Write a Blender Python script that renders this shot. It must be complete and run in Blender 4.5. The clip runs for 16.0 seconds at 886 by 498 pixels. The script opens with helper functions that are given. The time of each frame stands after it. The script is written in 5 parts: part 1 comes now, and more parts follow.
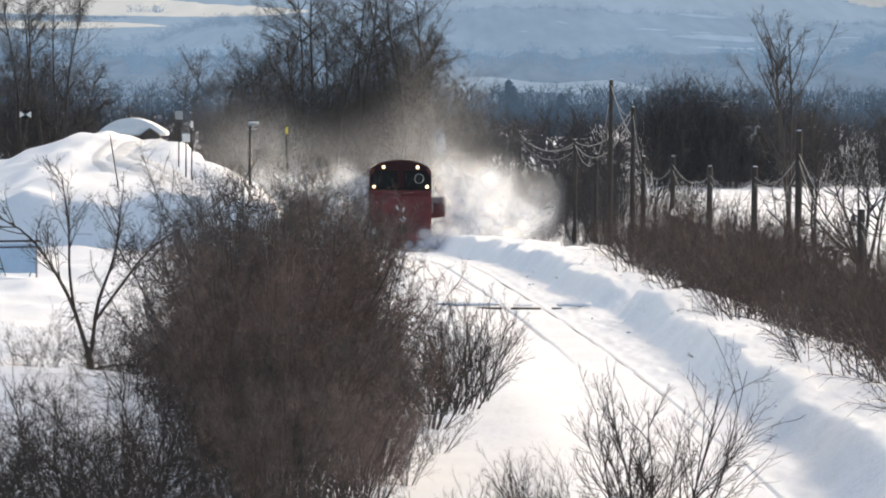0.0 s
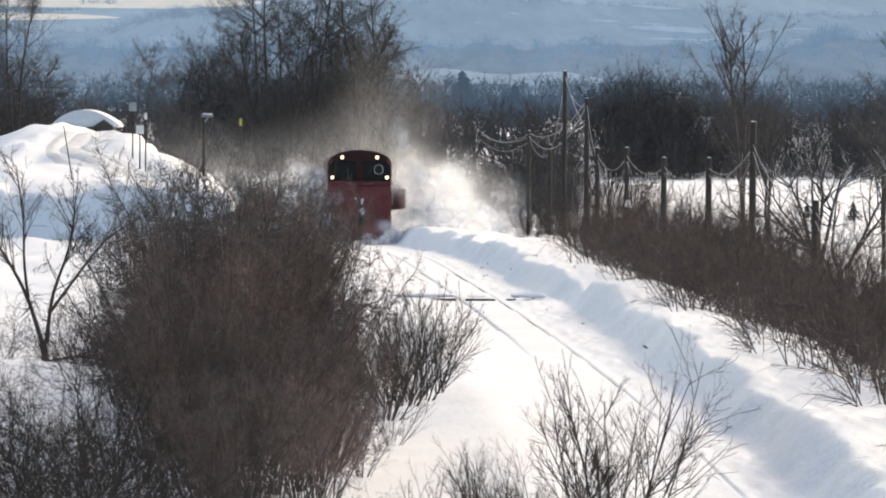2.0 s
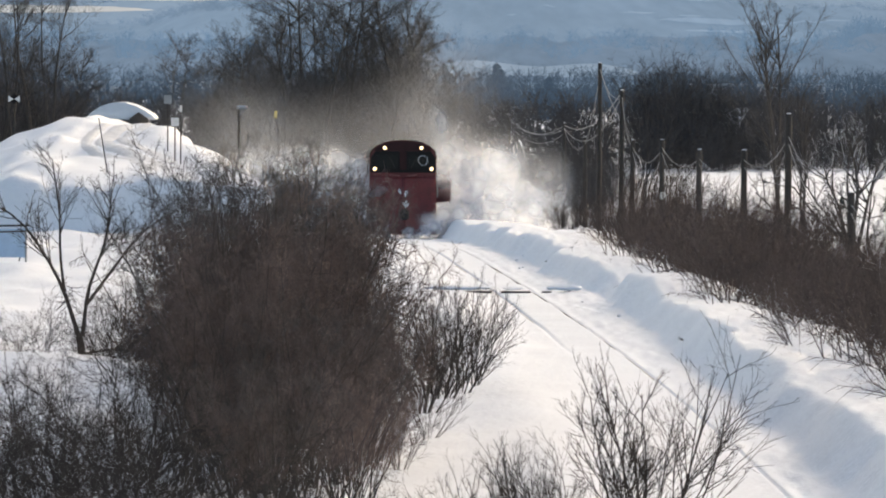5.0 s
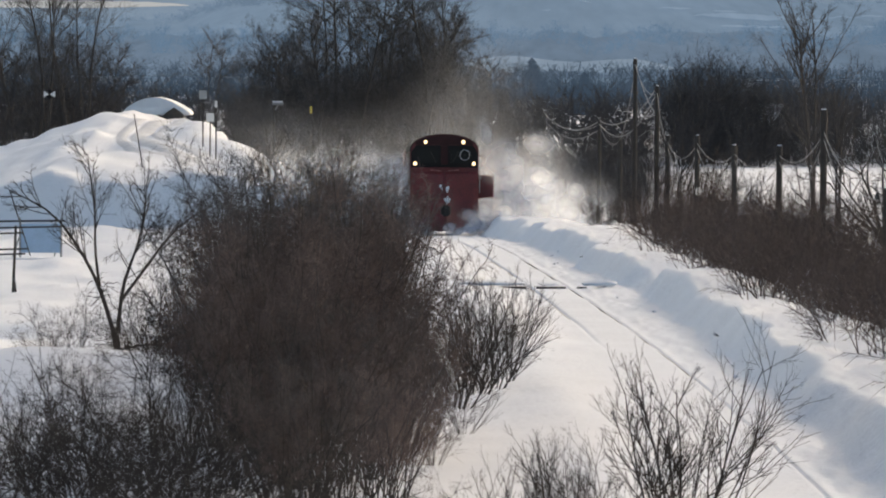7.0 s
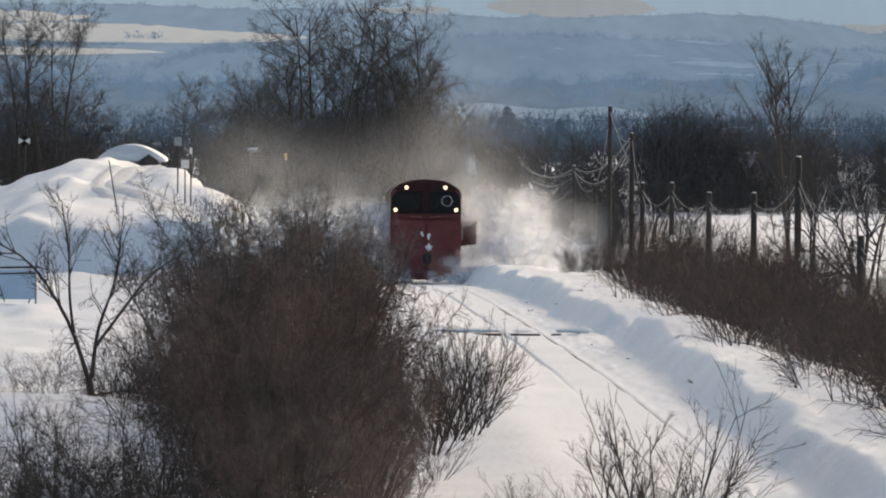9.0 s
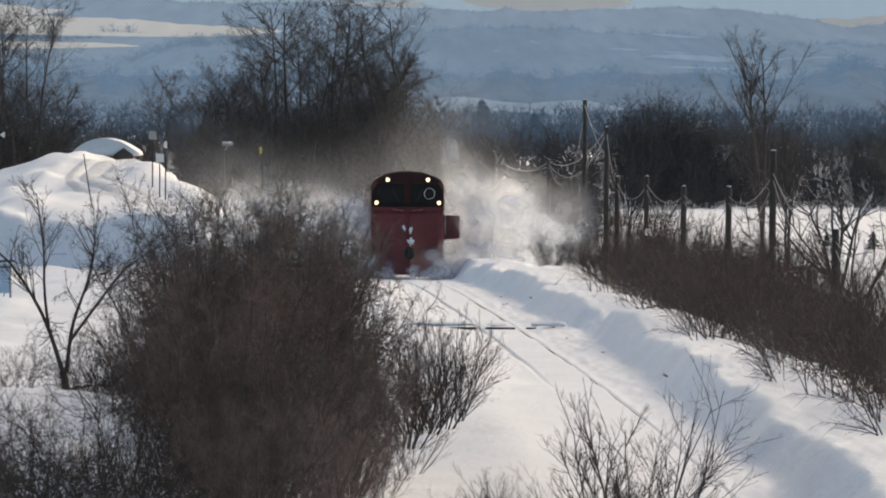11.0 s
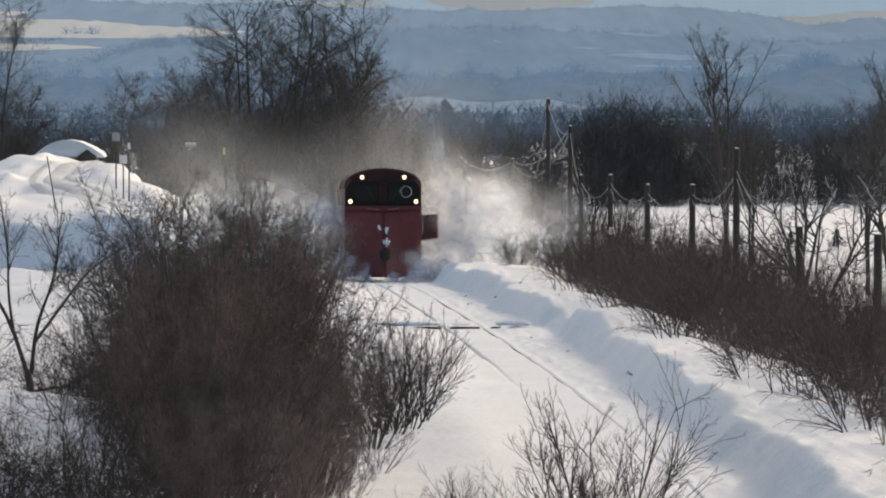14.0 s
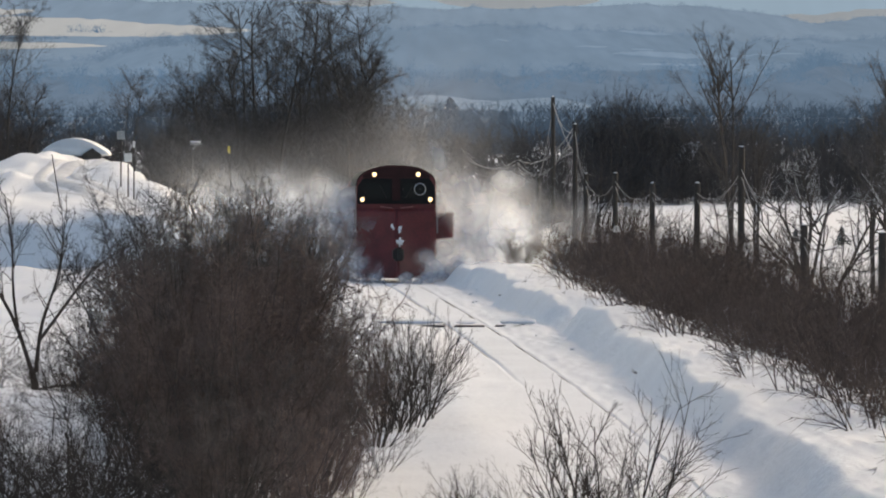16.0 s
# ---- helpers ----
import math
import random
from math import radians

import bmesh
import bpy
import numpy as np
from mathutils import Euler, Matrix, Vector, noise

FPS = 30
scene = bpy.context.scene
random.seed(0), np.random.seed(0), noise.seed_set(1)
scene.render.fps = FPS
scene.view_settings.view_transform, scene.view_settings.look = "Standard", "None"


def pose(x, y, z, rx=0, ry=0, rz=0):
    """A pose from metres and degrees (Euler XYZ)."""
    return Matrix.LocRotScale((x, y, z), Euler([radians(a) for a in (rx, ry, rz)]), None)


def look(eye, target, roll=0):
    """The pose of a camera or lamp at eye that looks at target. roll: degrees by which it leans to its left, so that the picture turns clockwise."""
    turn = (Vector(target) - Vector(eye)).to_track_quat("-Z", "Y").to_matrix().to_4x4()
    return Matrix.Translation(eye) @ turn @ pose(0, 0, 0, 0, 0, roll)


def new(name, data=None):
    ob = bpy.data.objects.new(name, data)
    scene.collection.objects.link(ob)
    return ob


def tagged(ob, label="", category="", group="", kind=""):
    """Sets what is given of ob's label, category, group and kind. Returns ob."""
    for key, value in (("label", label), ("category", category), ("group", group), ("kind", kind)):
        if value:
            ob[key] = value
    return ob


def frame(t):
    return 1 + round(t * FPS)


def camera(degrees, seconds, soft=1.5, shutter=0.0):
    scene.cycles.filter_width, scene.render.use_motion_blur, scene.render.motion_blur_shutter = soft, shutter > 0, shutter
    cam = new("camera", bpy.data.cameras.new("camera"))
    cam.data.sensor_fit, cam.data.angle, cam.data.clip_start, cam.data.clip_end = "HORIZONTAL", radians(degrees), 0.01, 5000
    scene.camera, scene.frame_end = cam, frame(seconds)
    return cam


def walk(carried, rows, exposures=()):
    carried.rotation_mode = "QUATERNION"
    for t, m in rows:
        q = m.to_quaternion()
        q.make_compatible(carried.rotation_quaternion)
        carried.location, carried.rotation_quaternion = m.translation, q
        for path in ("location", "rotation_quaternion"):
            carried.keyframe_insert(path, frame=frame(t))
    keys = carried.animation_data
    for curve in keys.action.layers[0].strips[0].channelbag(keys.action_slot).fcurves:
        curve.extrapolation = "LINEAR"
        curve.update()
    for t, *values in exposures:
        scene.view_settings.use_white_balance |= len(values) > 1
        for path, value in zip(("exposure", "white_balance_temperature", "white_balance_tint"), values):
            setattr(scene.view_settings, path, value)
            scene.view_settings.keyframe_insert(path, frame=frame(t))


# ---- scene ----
cam = camera(8.0, 16.0, soft=2.0)

# seconds, sideways, height, tilt, turn, roll
PATH = [
    (0, 0.028, 0.007, -1.5510, 0.5225, 0.3542), (0.5, 0.021, 0.011, -1.5886, 0.3399, 0.3913),
    (1, 0.016, 0.008, -1.6087, 0.1856, 0.3850), (1.5, 0.012, 0.011, -1.6234, 0.0676, 0.3065),
    (2, 0.004, 0.005, -1.6262, 0.1018, 0.3018), (2.5, 0.002, 0.016, -1.6391, 0.2087, 0.2402),
    (3, 0.005, 0.011, -1.6422, 0.3619, 0.2927), (3.5, -0.001, 0.010, -1.6605, 0.4254, 0.3012),
    (6, -0.028, 0.017, -1.7220, 0.4294, 0.1939), (6.5, -0.006, 0.014, -1.7379, 0.7504, 0.2508),
    (7, -0.018, 0.019, -1.7430, 0.7321, 0.2702), (7.5, -0.011, 0.016, -1.7181, 0.7250, 0.2866),
    (8, -0.002, 0.010, -1.5256, 0.6904, 0.3053), (8.5, -0.008, 0.005, -1.3641, 0.5761, 0.3152),
    (9, -0.006, 0.006, -1.3137, 0.5084, 0.3454), (11.5, -0.008, 0.006, -1.3759, 0.2108, 0.2712),
    (12, -0.007, 0.006, -1.3758, 0.1395, 0.2035), (12.5, -0.007, 0.002, -1.3766, 0.0737, 0.1643),
    (13, 0.000, 0.001, -1.3771, 0.0049, 0.1471), (13.5, 0.008, 0.006, -1.3726, -0.0321, 0.0460),
    (14, -0.006, 0.004, -1.3707, -0.0446, -0.0067), (14.5, 0.001, 0.015, -1.3457, 0.0128, -0.1072),
    (15, -0.003, 0.013, -1.3379, 0.0257, -0.0751), (15.5, 0.001, -0.002, -1.3266, 0.0253, -0.1048),
    (16, 0.000, 0.000, -1.3849, 0.0000, 0.0000),
]
EXPOSURES = [(0, 0.86, 7250, 11), (3.5, 0.86, 7250, 11), (6, 0.44, 7250, 11), (7, 0.34, 7250, 11), (9, 0.32, 7250, 11), (12, 0.32, 7250, 11), (16, 0.30, 7250, 11)]
walk(cam, [(t, pose(sx, 0, 5.81 + sz, 90 + tilt, 0, turn) @ pose(0, 0, 0, 0, 0, roll))
           for t, sx, sz, tilt, turn, roll in PATH], EXPOSURES)

# ---------------------------------------------------------------- light
scene.cycles.transparent_max_bounces = 48      # many thin veils of airborne snow lie behind one another
SUN_ELEVATION, SUN_AZIMUTH = 19.5, 62.0      # azimuth from +x towards +y
world = bpy.data.worlds.new("winter_sky")
scene.world = world
world.use_nodes = True
_n = world.node_tree.nodes
_sky = _n.new("ShaderNodeTexSky")
_sky.sky_type, _sky.sun_disc = "NISHITA", False
_sky.sun_elevation = radians(SUN_ELEVATION)
_sky.sun_rotation = radians(90 - SUN_AZIMUTH)
_sky.dust_density = 3.0      # thin high haze whitens the sky
_n["Background"].inputs["Strength"].default_value = 0.15
world.node_tree.links.new(_sky.outputs[0], _n["Background"].inputs["Color"])
sun = new("sun", bpy.data.lights.new("sun", "SUN"))
sun.data.energy, sun.data.angle, sun.data.color = 1.0, radians(2.0), (1.0, 0.978, 0.945)
_e, _a = radians(SUN_ELEVATION), radians(SUN_AZIMUTH)
sun.matrix_world = look((math.cos(_e) * math.cos(_a) * 50, math.cos(_e) * math.sin(_a) * 50, math.sin(_e) * 50), (0, 0, 0))


# ---------------------------------------------------------------- materials
def material(name, colour, rough=0.7, metal=0.0, vary=0.25, scale=4.0, fine=60.0, bump=0.3, depth=0.01, random=0.0, emit=None, power=0.0, spec=0.5, squeeze=None):
    """A principled surface with coarse and fine variation of its colour and a small relief."""
    m = bpy.data.materials.new(name)
    m.use_nodes = True
    nt = m.node_tree
    n, ln = nt.nodes, nt.links
    b = n["Principled BSDF"]
    b.inputs["Roughness"].default_value, b.inputs["Metallic"].default_value = rough, metal
    b.inputs["Specular IOR Level"].default_value = spec
    co = n.new("ShaderNodeTexCoord")
    a, c = n.new("ShaderNodeTexNoise"), n.new("ShaderNodeTexNoise")
    a.inputs["Scale"].default_value, c.inputs["Scale"].default_value = scale, fine
    a.inputs["Detail"].default_value = 4
    place = co.outputs["Object"]
    if squeeze:
        sq = n.new("ShaderNodeVectorMath")
        sq.operation = "MULTIPLY"
        sq.inputs[1].default_value = squeeze
        ln.new(place, sq.inputs[0])
        place = sq.outputs[0]
    for x in (a, c):
        ln.new(place, x.inputs["Vector"])
    mix = n.new("ShaderNodeMath")
    mix.operation = "MULTIPLY_ADD"
    mix.inputs[1].default_value = 0.6
    ln.new(c.outputs["Fac"], mix.inputs[0])
    ln.new(a.outputs["Fac"], mix.inputs[2])
    ramp = n.new("ShaderNodeMapRange")
    ramp.inputs["From Min"].default_value, ramp.inputs["From Max"].default_value = 0.5, 1.1
    ramp.inputs["To Min"].default_value, ramp.inputs["To Max"].default_value = 1 - vary, 1 + vary
    ln.new(mix.outputs[0], ramp.inputs["Value"])
    last = ramp.outputs[0]
    if random:
        info, r = n.new("ShaderNodeObjectInfo"), n.new("ShaderNodeMapRange")
        r.inputs["To Min"].default_value, r.inputs["To Max"].default_value = 1 - random, 1 + random
        ln.new(info.outputs["Random"], r.inputs["Value"])
        mul = n.new("ShaderNodeMath")
        mul.operation = "MULTIPLY"
        ln.new(last, mul.inputs[0])
        ln.new(r.outputs[0], mul.inputs[1])
        last = mul.outputs[0]
    col = n.new("ShaderNodeVectorMath")
    col.operation = "SCALE"
    col.inputs[0].default_value = colour
    ln.new(last, col.inputs["Scale"])
    ln.new(col.outputs[0], b.inputs["Base Color"])
    if bump:
        bp = n.new("ShaderNodeBump")
        bp.inputs["Strength"].default_value, bp.inputs["Distance"].default_value = bump, depth
        ln.new(mix.outputs[0], bp.inputs["Height"])
        ln.new(bp.outputs[0], b.inputs["Normal"])
    if emit:
        em = n.new("ShaderNodeVectorMath")
        em.operation = "SCALE"
        em.inputs[0].default_value = emit
        soft = n.new("ShaderNodeMapRange")
        soft.inputs["From Min"].default_value, soft.inputs["From Max"].default_value = 0.0, 2.0
        soft.inputs["To Min"].default_value, soft.inputs["To Max"].default_value = 0.72, 1.28
        ln.new(last, soft.inputs["Value"])
        ln.new(soft.outputs[0], em.inputs["Scale"])
        ln.new(em.outputs[0], b.inputs["Emission Color"])
        b.inputs["Emission Strength"].default_value = power
    return m


SNOW = material("snow", (0.83, 0.845, 0.87), 0.65, vary=0.04, scale=0.5, fine=7, bump=0.6, depth=0.08, spec=0.2)
ROAD_SNOW = material("packed_road_snow", (0.66, 0.665, 0.675), 0.7, vary=0.15, scale=1.5, fine=12, bump=0.5, depth=0.05, spec=0.2)
SNOW_LUMP = material("packed_snow", (0.78, 0.80, 0.83), 0.7, vary=0.05, scale=3, fine=25, bump=0.5, depth=0.03)
BARK = material("grey_bark", (0.066, 0.058, 0.053), 0.85, vary=0.3, scale=3, fine=40, bump=0.4, random=0.15, spec=0.15)
TWIG = material("brown_twig", (0.086, 0.068, 0.058), 0.8, vary=0.3, scale=2, fine=30, bump=0, random=0.2, spec=0.15)
RED_TWIG = material("reddish_twig", (0.092, 0.070, 0.062), 0.8, vary=0.3, scale=1.5, fine=30, bump=0, random=0.25, spec=0.15)
WILLOW_TWIG = material("willow_twig", (0.118, 0.098, 0.087), 0.8, vary=0.55, scale=1.6, fine=30, bump=0, random=0.3, spec=0.15)
WILLOW_GREY = material("grey_willow_twig", (0.090, 0.081, 0.075), 0.8, vary=0.55, scale=1.6, fine=30, bump=0, random=0.3, spec=0.15)
WILLOW_RED = material("red_willow_twig", (0.150, 0.110, 0.096), 0.8, vary=0.55, scale=1.6, fine=30, bump=0, random=0.3, spec=0.15)
DARK_TWIG = material("dark_twig", (0.050, 0.041, 0.036), 0.8, vary=0.3, scale=2, fine=30, bump=0, random=0.2, spec=0.15)
TREE_TWIG = material("grey_twig", (0.088, 0.082, 0.080), 0.85, vary=0.3, scale=2, fine=30, bump=0, random=0.2, spec=0.15)
FAR_TWIG = material("woodland_twig", (0.060, 0.058, 0.060), 0.9, vary=0.25, scale=0.3, fine=3, bump=0, random=0.25, spec=0.15)
CONIFER = material("conifer_needles", (0.030, 0.045, 0.048), 0.8, vary=0.3, scale=1, fine=10, bump=0, random=0.2, spec=0.15)
RAIL_STEEL = material("rail_steel", (0.10, 0.085, 0.075), 0.6, metal=0.3, vary=0.3, scale=5, fine=60)
TIMBER = material("weathered_timber", (0.055, 0.048, 0.042), 0.85, vary=0.35, scale=6, fine=50, bump=0.5)
POST = material("tarred_post", (0.036, 0.032, 0.029), 0.85, vary=0.35, scale=5, fine=60, bump=0.5, random=0.2)
ROPE = material("frosted_cable", (0.26, 0.26, 0.26), 0.8, vary=0.2, scale=2, fine=20, bump=0)
STEEL = material("galvanised_steel", (0.30, 0.31, 0.32), 0.45, metal=0.6, vary=0.2, scale=4, fine=40)
WHITE_PAINT = material("white_paint", (0.72, 0.72, 0.70), 0.5, vary=0.08, scale=4, fine=30)
YELLOW_PAINT = material("yellow_paint", (0.65, 0.50, 0.08), 0.5, vary=0.1, scale=4, fine=30)
BLUE_SHEET = material("blue_sheet", (0.36, 0.50, 0.66), 0.6, vary=0.12, scale=2, fine=25)
RED_PAINT = material("red_paint", (0.112, 0.013, 0.016), 0.55, vary=0.45, scale=1.6, fine=14, bump=0.15)
SCUFFED = material("scuffed_red", (0.26, 0.10, 0.10), 0.6, vary=0.4, scale=6, fine=40)
BLACK_PAINT = material("black_paint", (0.008, 0.007, 0.008), 0.6, vary=0.3, scale=3, fine=30, spec=0.2)
DARK_GLASS = material("dark_glass", (0.010, 0.011, 0.012), 0.3, vary=0.1, scale=1, fine=5, bump=0, spec=0.15)
SOOT_RED = material("soot_stained_red", (0.024, 0.006, 0.007), 0.65, vary=0.35, scale=2, fine=20, spec=0.25)
IRON = material("cast_iron", (0.03, 0.028, 0.027), 0.6, metal=0.5, vary=0.3, scale=6, fine=50)
CHROME = material("chrome", (0.6, 0.6, 0.6), 0.2, metal=1.0, vary=0.05, bump=0)
LAMP_GLOW = material("lamp_glow", (0.9, 0.8, 0.6), 0.3, bump=0, emit=(1.0, 0.66, 0.34), power=2.2)
PLASTER = material("grey_wall", (0.16, 0.15, 0.15), 0.9, vary=0.2, scale=1, fine=12)


def flake_material(name, cover):
    """Loose snow in the air: grains that let part of the light by."""
    m = bpy.data.materials.new(name)
    m.use_nodes = True
    n, ln = m.node_tree.nodes, m.node_tree.links
    n.remove(n["Principled BSDF"])
    d, tr, mx = n.new("ShaderNodeBsdfDiffuse"), n.new("ShaderNodeBsdfTranslucent"), n.new("ShaderNodeMixShader")
    clear, veil = n.new("ShaderNodeBsdfTransparent"), n.new("ShaderNodeMixShader")
    d.inputs[0].default_value = tr.inputs[0].default_value = (0.80, 0.845, 0.905, 1)
    veil.name = "veil"
    mx.inputs[0].default_value, veil.inputs[0].default_value = 0.75, cover
    ln.new(d.outputs[0], mx.inputs[1])
    ln.new(tr.outputs[0], mx.inputs[2])
    ln.new(clear.outputs[0], veil.inputs[1])
    ln.new(mx.outputs[0], veil.inputs[2])
    ln.new(veil.outputs[0], n["Material Output"].inputs[0])
    return m


DUST = flake_material("snow_dust", 0.30)


def painted_haze(name, colour, glow, scale, vary):
    """Far slope with kilometres of lit air painted in: tinted base colour plus emission."""
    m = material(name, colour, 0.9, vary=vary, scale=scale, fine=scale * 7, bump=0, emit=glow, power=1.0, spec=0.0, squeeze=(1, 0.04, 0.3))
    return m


# tints and glow of these far surfaces are painted haze of the air
FAR_WOOD_HAZE = painted_haze("far_wood_haze_glow", (0.03, 0.035, 0.045), (0.142, 0.208, 0.295), 0.014, 0.35)
FAR_SNOW_HAZE = painted_haze("far_snow_haze_glow", (0.34, 0.34, 0.33), (0.16, 0.175, 0.19), 0.01, 0.12)
HILL_SNOW_HAZE = painted_haze("valley_snow_haze_glow", (0.105, 0.12, 0.14), (0.105, 0.158, 0.225), 0.03, 0.25)
FAINT_SNOW_HAZE = painted_haze("faint_snow_haze_glow", (0.08, 0.09, 0.105), (0.120, 0.190, 0.285), 0.02, 0.4)
FAR_TREE_HAZE = painted_haze("far_tree_haze_glow", (0.02, 0.025, 0.035), (0.086, 0.150, 0.240), 0.05, 0.4)
NEAR_RIDGE_HAZE = painted_haze("near_ridge_haze_glow", (0.03, 0.034, 0.040), (0.092, 0.142, 0.215), 0.03, 0.45)
MID_RIDGE_HAZE = painted_haze("mid_ridge_haze_glow", (0.03, 0.035, 0.042), (0.118, 0.182, 0.270), 0.02, 0.4)
MID_CREST_HAZE = painted_haze("mid_crest_haze_glow", (0.02, 0.025, 0.035), (0.105, 0.165, 0.250), 0.05, 0.4)
FAR_CREST_HAZE = painted_haze("far_crest_haze_glow", (0.02, 0.025, 0.035), (0.135, 0.198, 0.280), 0.05, 0.4)
MOUNTAIN_HAZE = painted_haze("far_mountain_haze_glow", (0.04, 0.045, 0.05), (0.215, 0.305, 0.405), 0.006, 0.3)
VALLEY_TREE_HAZE = painted_haze("valley_tree_haze_glow", (0.030, 0.034, 0.040), (0.027, 0.046, 0.074), 0.1, 0.4)


# ---------------------------------------------------------------- mesh helpers
def mesh_from(name, v, f, mat, smooth=False):
    """Quads or triangles as arrays: v (n, 3), f (m, 3 or 4)."""
    me = bpy.data.meshes.new(name)
    v, f = np.asarray(v, dtype=np.float32), np.asarray(f, dtype=np.int32)
    k = f.shape[1]
    me.vertices.add(len(v))
    me.vertices.foreach_set("co", v.ravel())
    me.loops.add(f.size)
    me.loops.foreach_set("vertex_index", f.ravel())
    me.polygons.add(len(f))
    me.polygons.foreach_set("loop_start", np.arange(0, f.size, k, dtype=np.int32))
    me.polygons.foreach_set("use_smooth", np.full(len(f), smooth))
    me.update(calc_edges=True)
    me.validate()
    me.materials.append(mat)
    return me


def part(name, bm, mat, parent=None, label="", smooth=False):
    me = bpy.data.meshes.new(name)
    bmesh.ops.recalc_face_normals(bm, faces=bm.faces)
    if smooth:
        for fc in bm.faces:
            fc.smooth = True
    bm.to_mesh(me)
    bm.free()
    me.materials.append(mat)
    ob = new(name, me)
    ob.parent = parent
    return tagged(ob, label)


def box(sx, sy, sz, x=0, y=0, z=0, bevel=0.0, turn=None):
    bm = bmesh.new()
    bmesh.ops.create_cube(bm, size=1)
    bmesh.ops.scale(bm, vec=(sx, sy, sz), verts=bm.verts)
    if bevel:
        bmesh.ops.bevel(bm, geom=bm.edges[:], offset=bevel, segments=2, affect="EDGES")
    if turn is not None:
        bmesh.ops.transform(bm, matrix=turn, verts=bm.verts)
    bmesh.ops.translate(bm, vec=(x, y, z), verts=bm.verts)
    return bm


def rod(p, q, r0, r1=None, sides=10):
    """A tapered round bar from p to q."""
    p, q = Vector(p), Vector(q)
    d = q - p
    bm = bmesh.new()
    bmesh.ops.create_cone(bm, cap_ends=True, segments=sides, radius1=r0, radius2=r0 if r1 is None else r1, depth=d.length)
    bmesh.ops.transform(bm, matrix=Matrix.Translation((p + q) / 2) @ d.to_track_quat("Z", "Y").to_matrix().to_4x4(), verts=bm.verts)
    return bm


def join(*bms):
    """One bmesh out of several."""
    out = bms[0]
    for b in bms[1:]:
        tmp = bpy.data.meshes.new("tmp")
        b.to_mesh(tmp)
        b.free()
        out.from_mesh(tmp)
        bpy.data.meshes.remove(tmp)
    return out


def prism(outline, y0, y1, bevel=0.0):
    """A closed outline in x and z, drawn out along y."""
    bm = bmesh.new()
    a = [bm.verts.new((x, y0, z)) for x, z in outline]
    b = [bm.verts.new((x, y1, z)) for x, z in outline]
    bm.faces.new(a)
    bm.faces.new(b[::-1])
    n = len(a)
    for i in range(n):
        bm.faces.new((a[i], b[i], b[(i + 1) % n], a[(i + 1) % n]))
    if bevel:
        bmesh.ops.bevel(bm, geom=bm.edges[:], offset=bevel, segments=2, affect="EDGES")
    return bm


def value_noise(x, y, seed=0):
    """Smooth noise in -1..1 on arrays."""
    def h(i, j):
        s = np.sin(i * 127.1 + j * 311.7 + seed * 74.7) * 43758.5453
        return s - np.floor(s)
    xi, yi = np.floor(x), np.floor(y)
    u, w = x - xi, y - yi
    u, w = u * u * (3 - 2 * u), w * w * (3 - 2 * w)
    return 2 * ((h(xi, yi) * (1 - u) + h(xi + 1, yi) * u) * (1 - w) + (h(xi, yi + 1) * (1 - u) + h(xi + 1, yi + 1) * u) * w) - 1


def step(a, b, x):
    t = np.clip((x - a) / (b - a), 0, 1)
    return t * t * (3 - 2 * t)


# ---------------------------------------------------------------- ground
def track_x(y):
    """The track's line: a slow bend to the left with distance."""
    y = np.clip(y, 20, 420)
    return 3.046e-7 * y ** 3 - 2.3533e-4 * y ** 2 + 1.46375e-2 * y + 3.6757


def track_z(y):
    """Height of the rail head: a gentle climb that eases off towards the crossing."""
    y = np.asarray(y, dtype=float)
    s = np.clip(y, -50, 380) - 227
    steep = 0.0140 * np.where(s > 12, s, np.where(s < -12, 0, (s + 12) ** 2 / 48))
    return -0.83 - 0.0068 * s - steep


ROAD = [(-17.2, 345), (-18.4, 332), (-19.2, 320), (-18.9, 308), (-17.4, 299), (-15.2, 292), (-12.9, 285), (-11.0, 281)]


def road_distance(x, y):
    best = np.full(np.shape(x), 1e9)
    for (ax, ay), (bx, by) in zip(ROAD, ROAD[1:]):
        dx, dy = bx - ax, by - ay
        t = np.clip(((x - ax) * dx + (y - ay) * dy) / (dx * dx + dy * dy), 0, 1)
        d = np.hypot(x - ax - t * dx, (y - ay - t * dy) * 0.3)
        best = np.minimum(best, d)
    return best


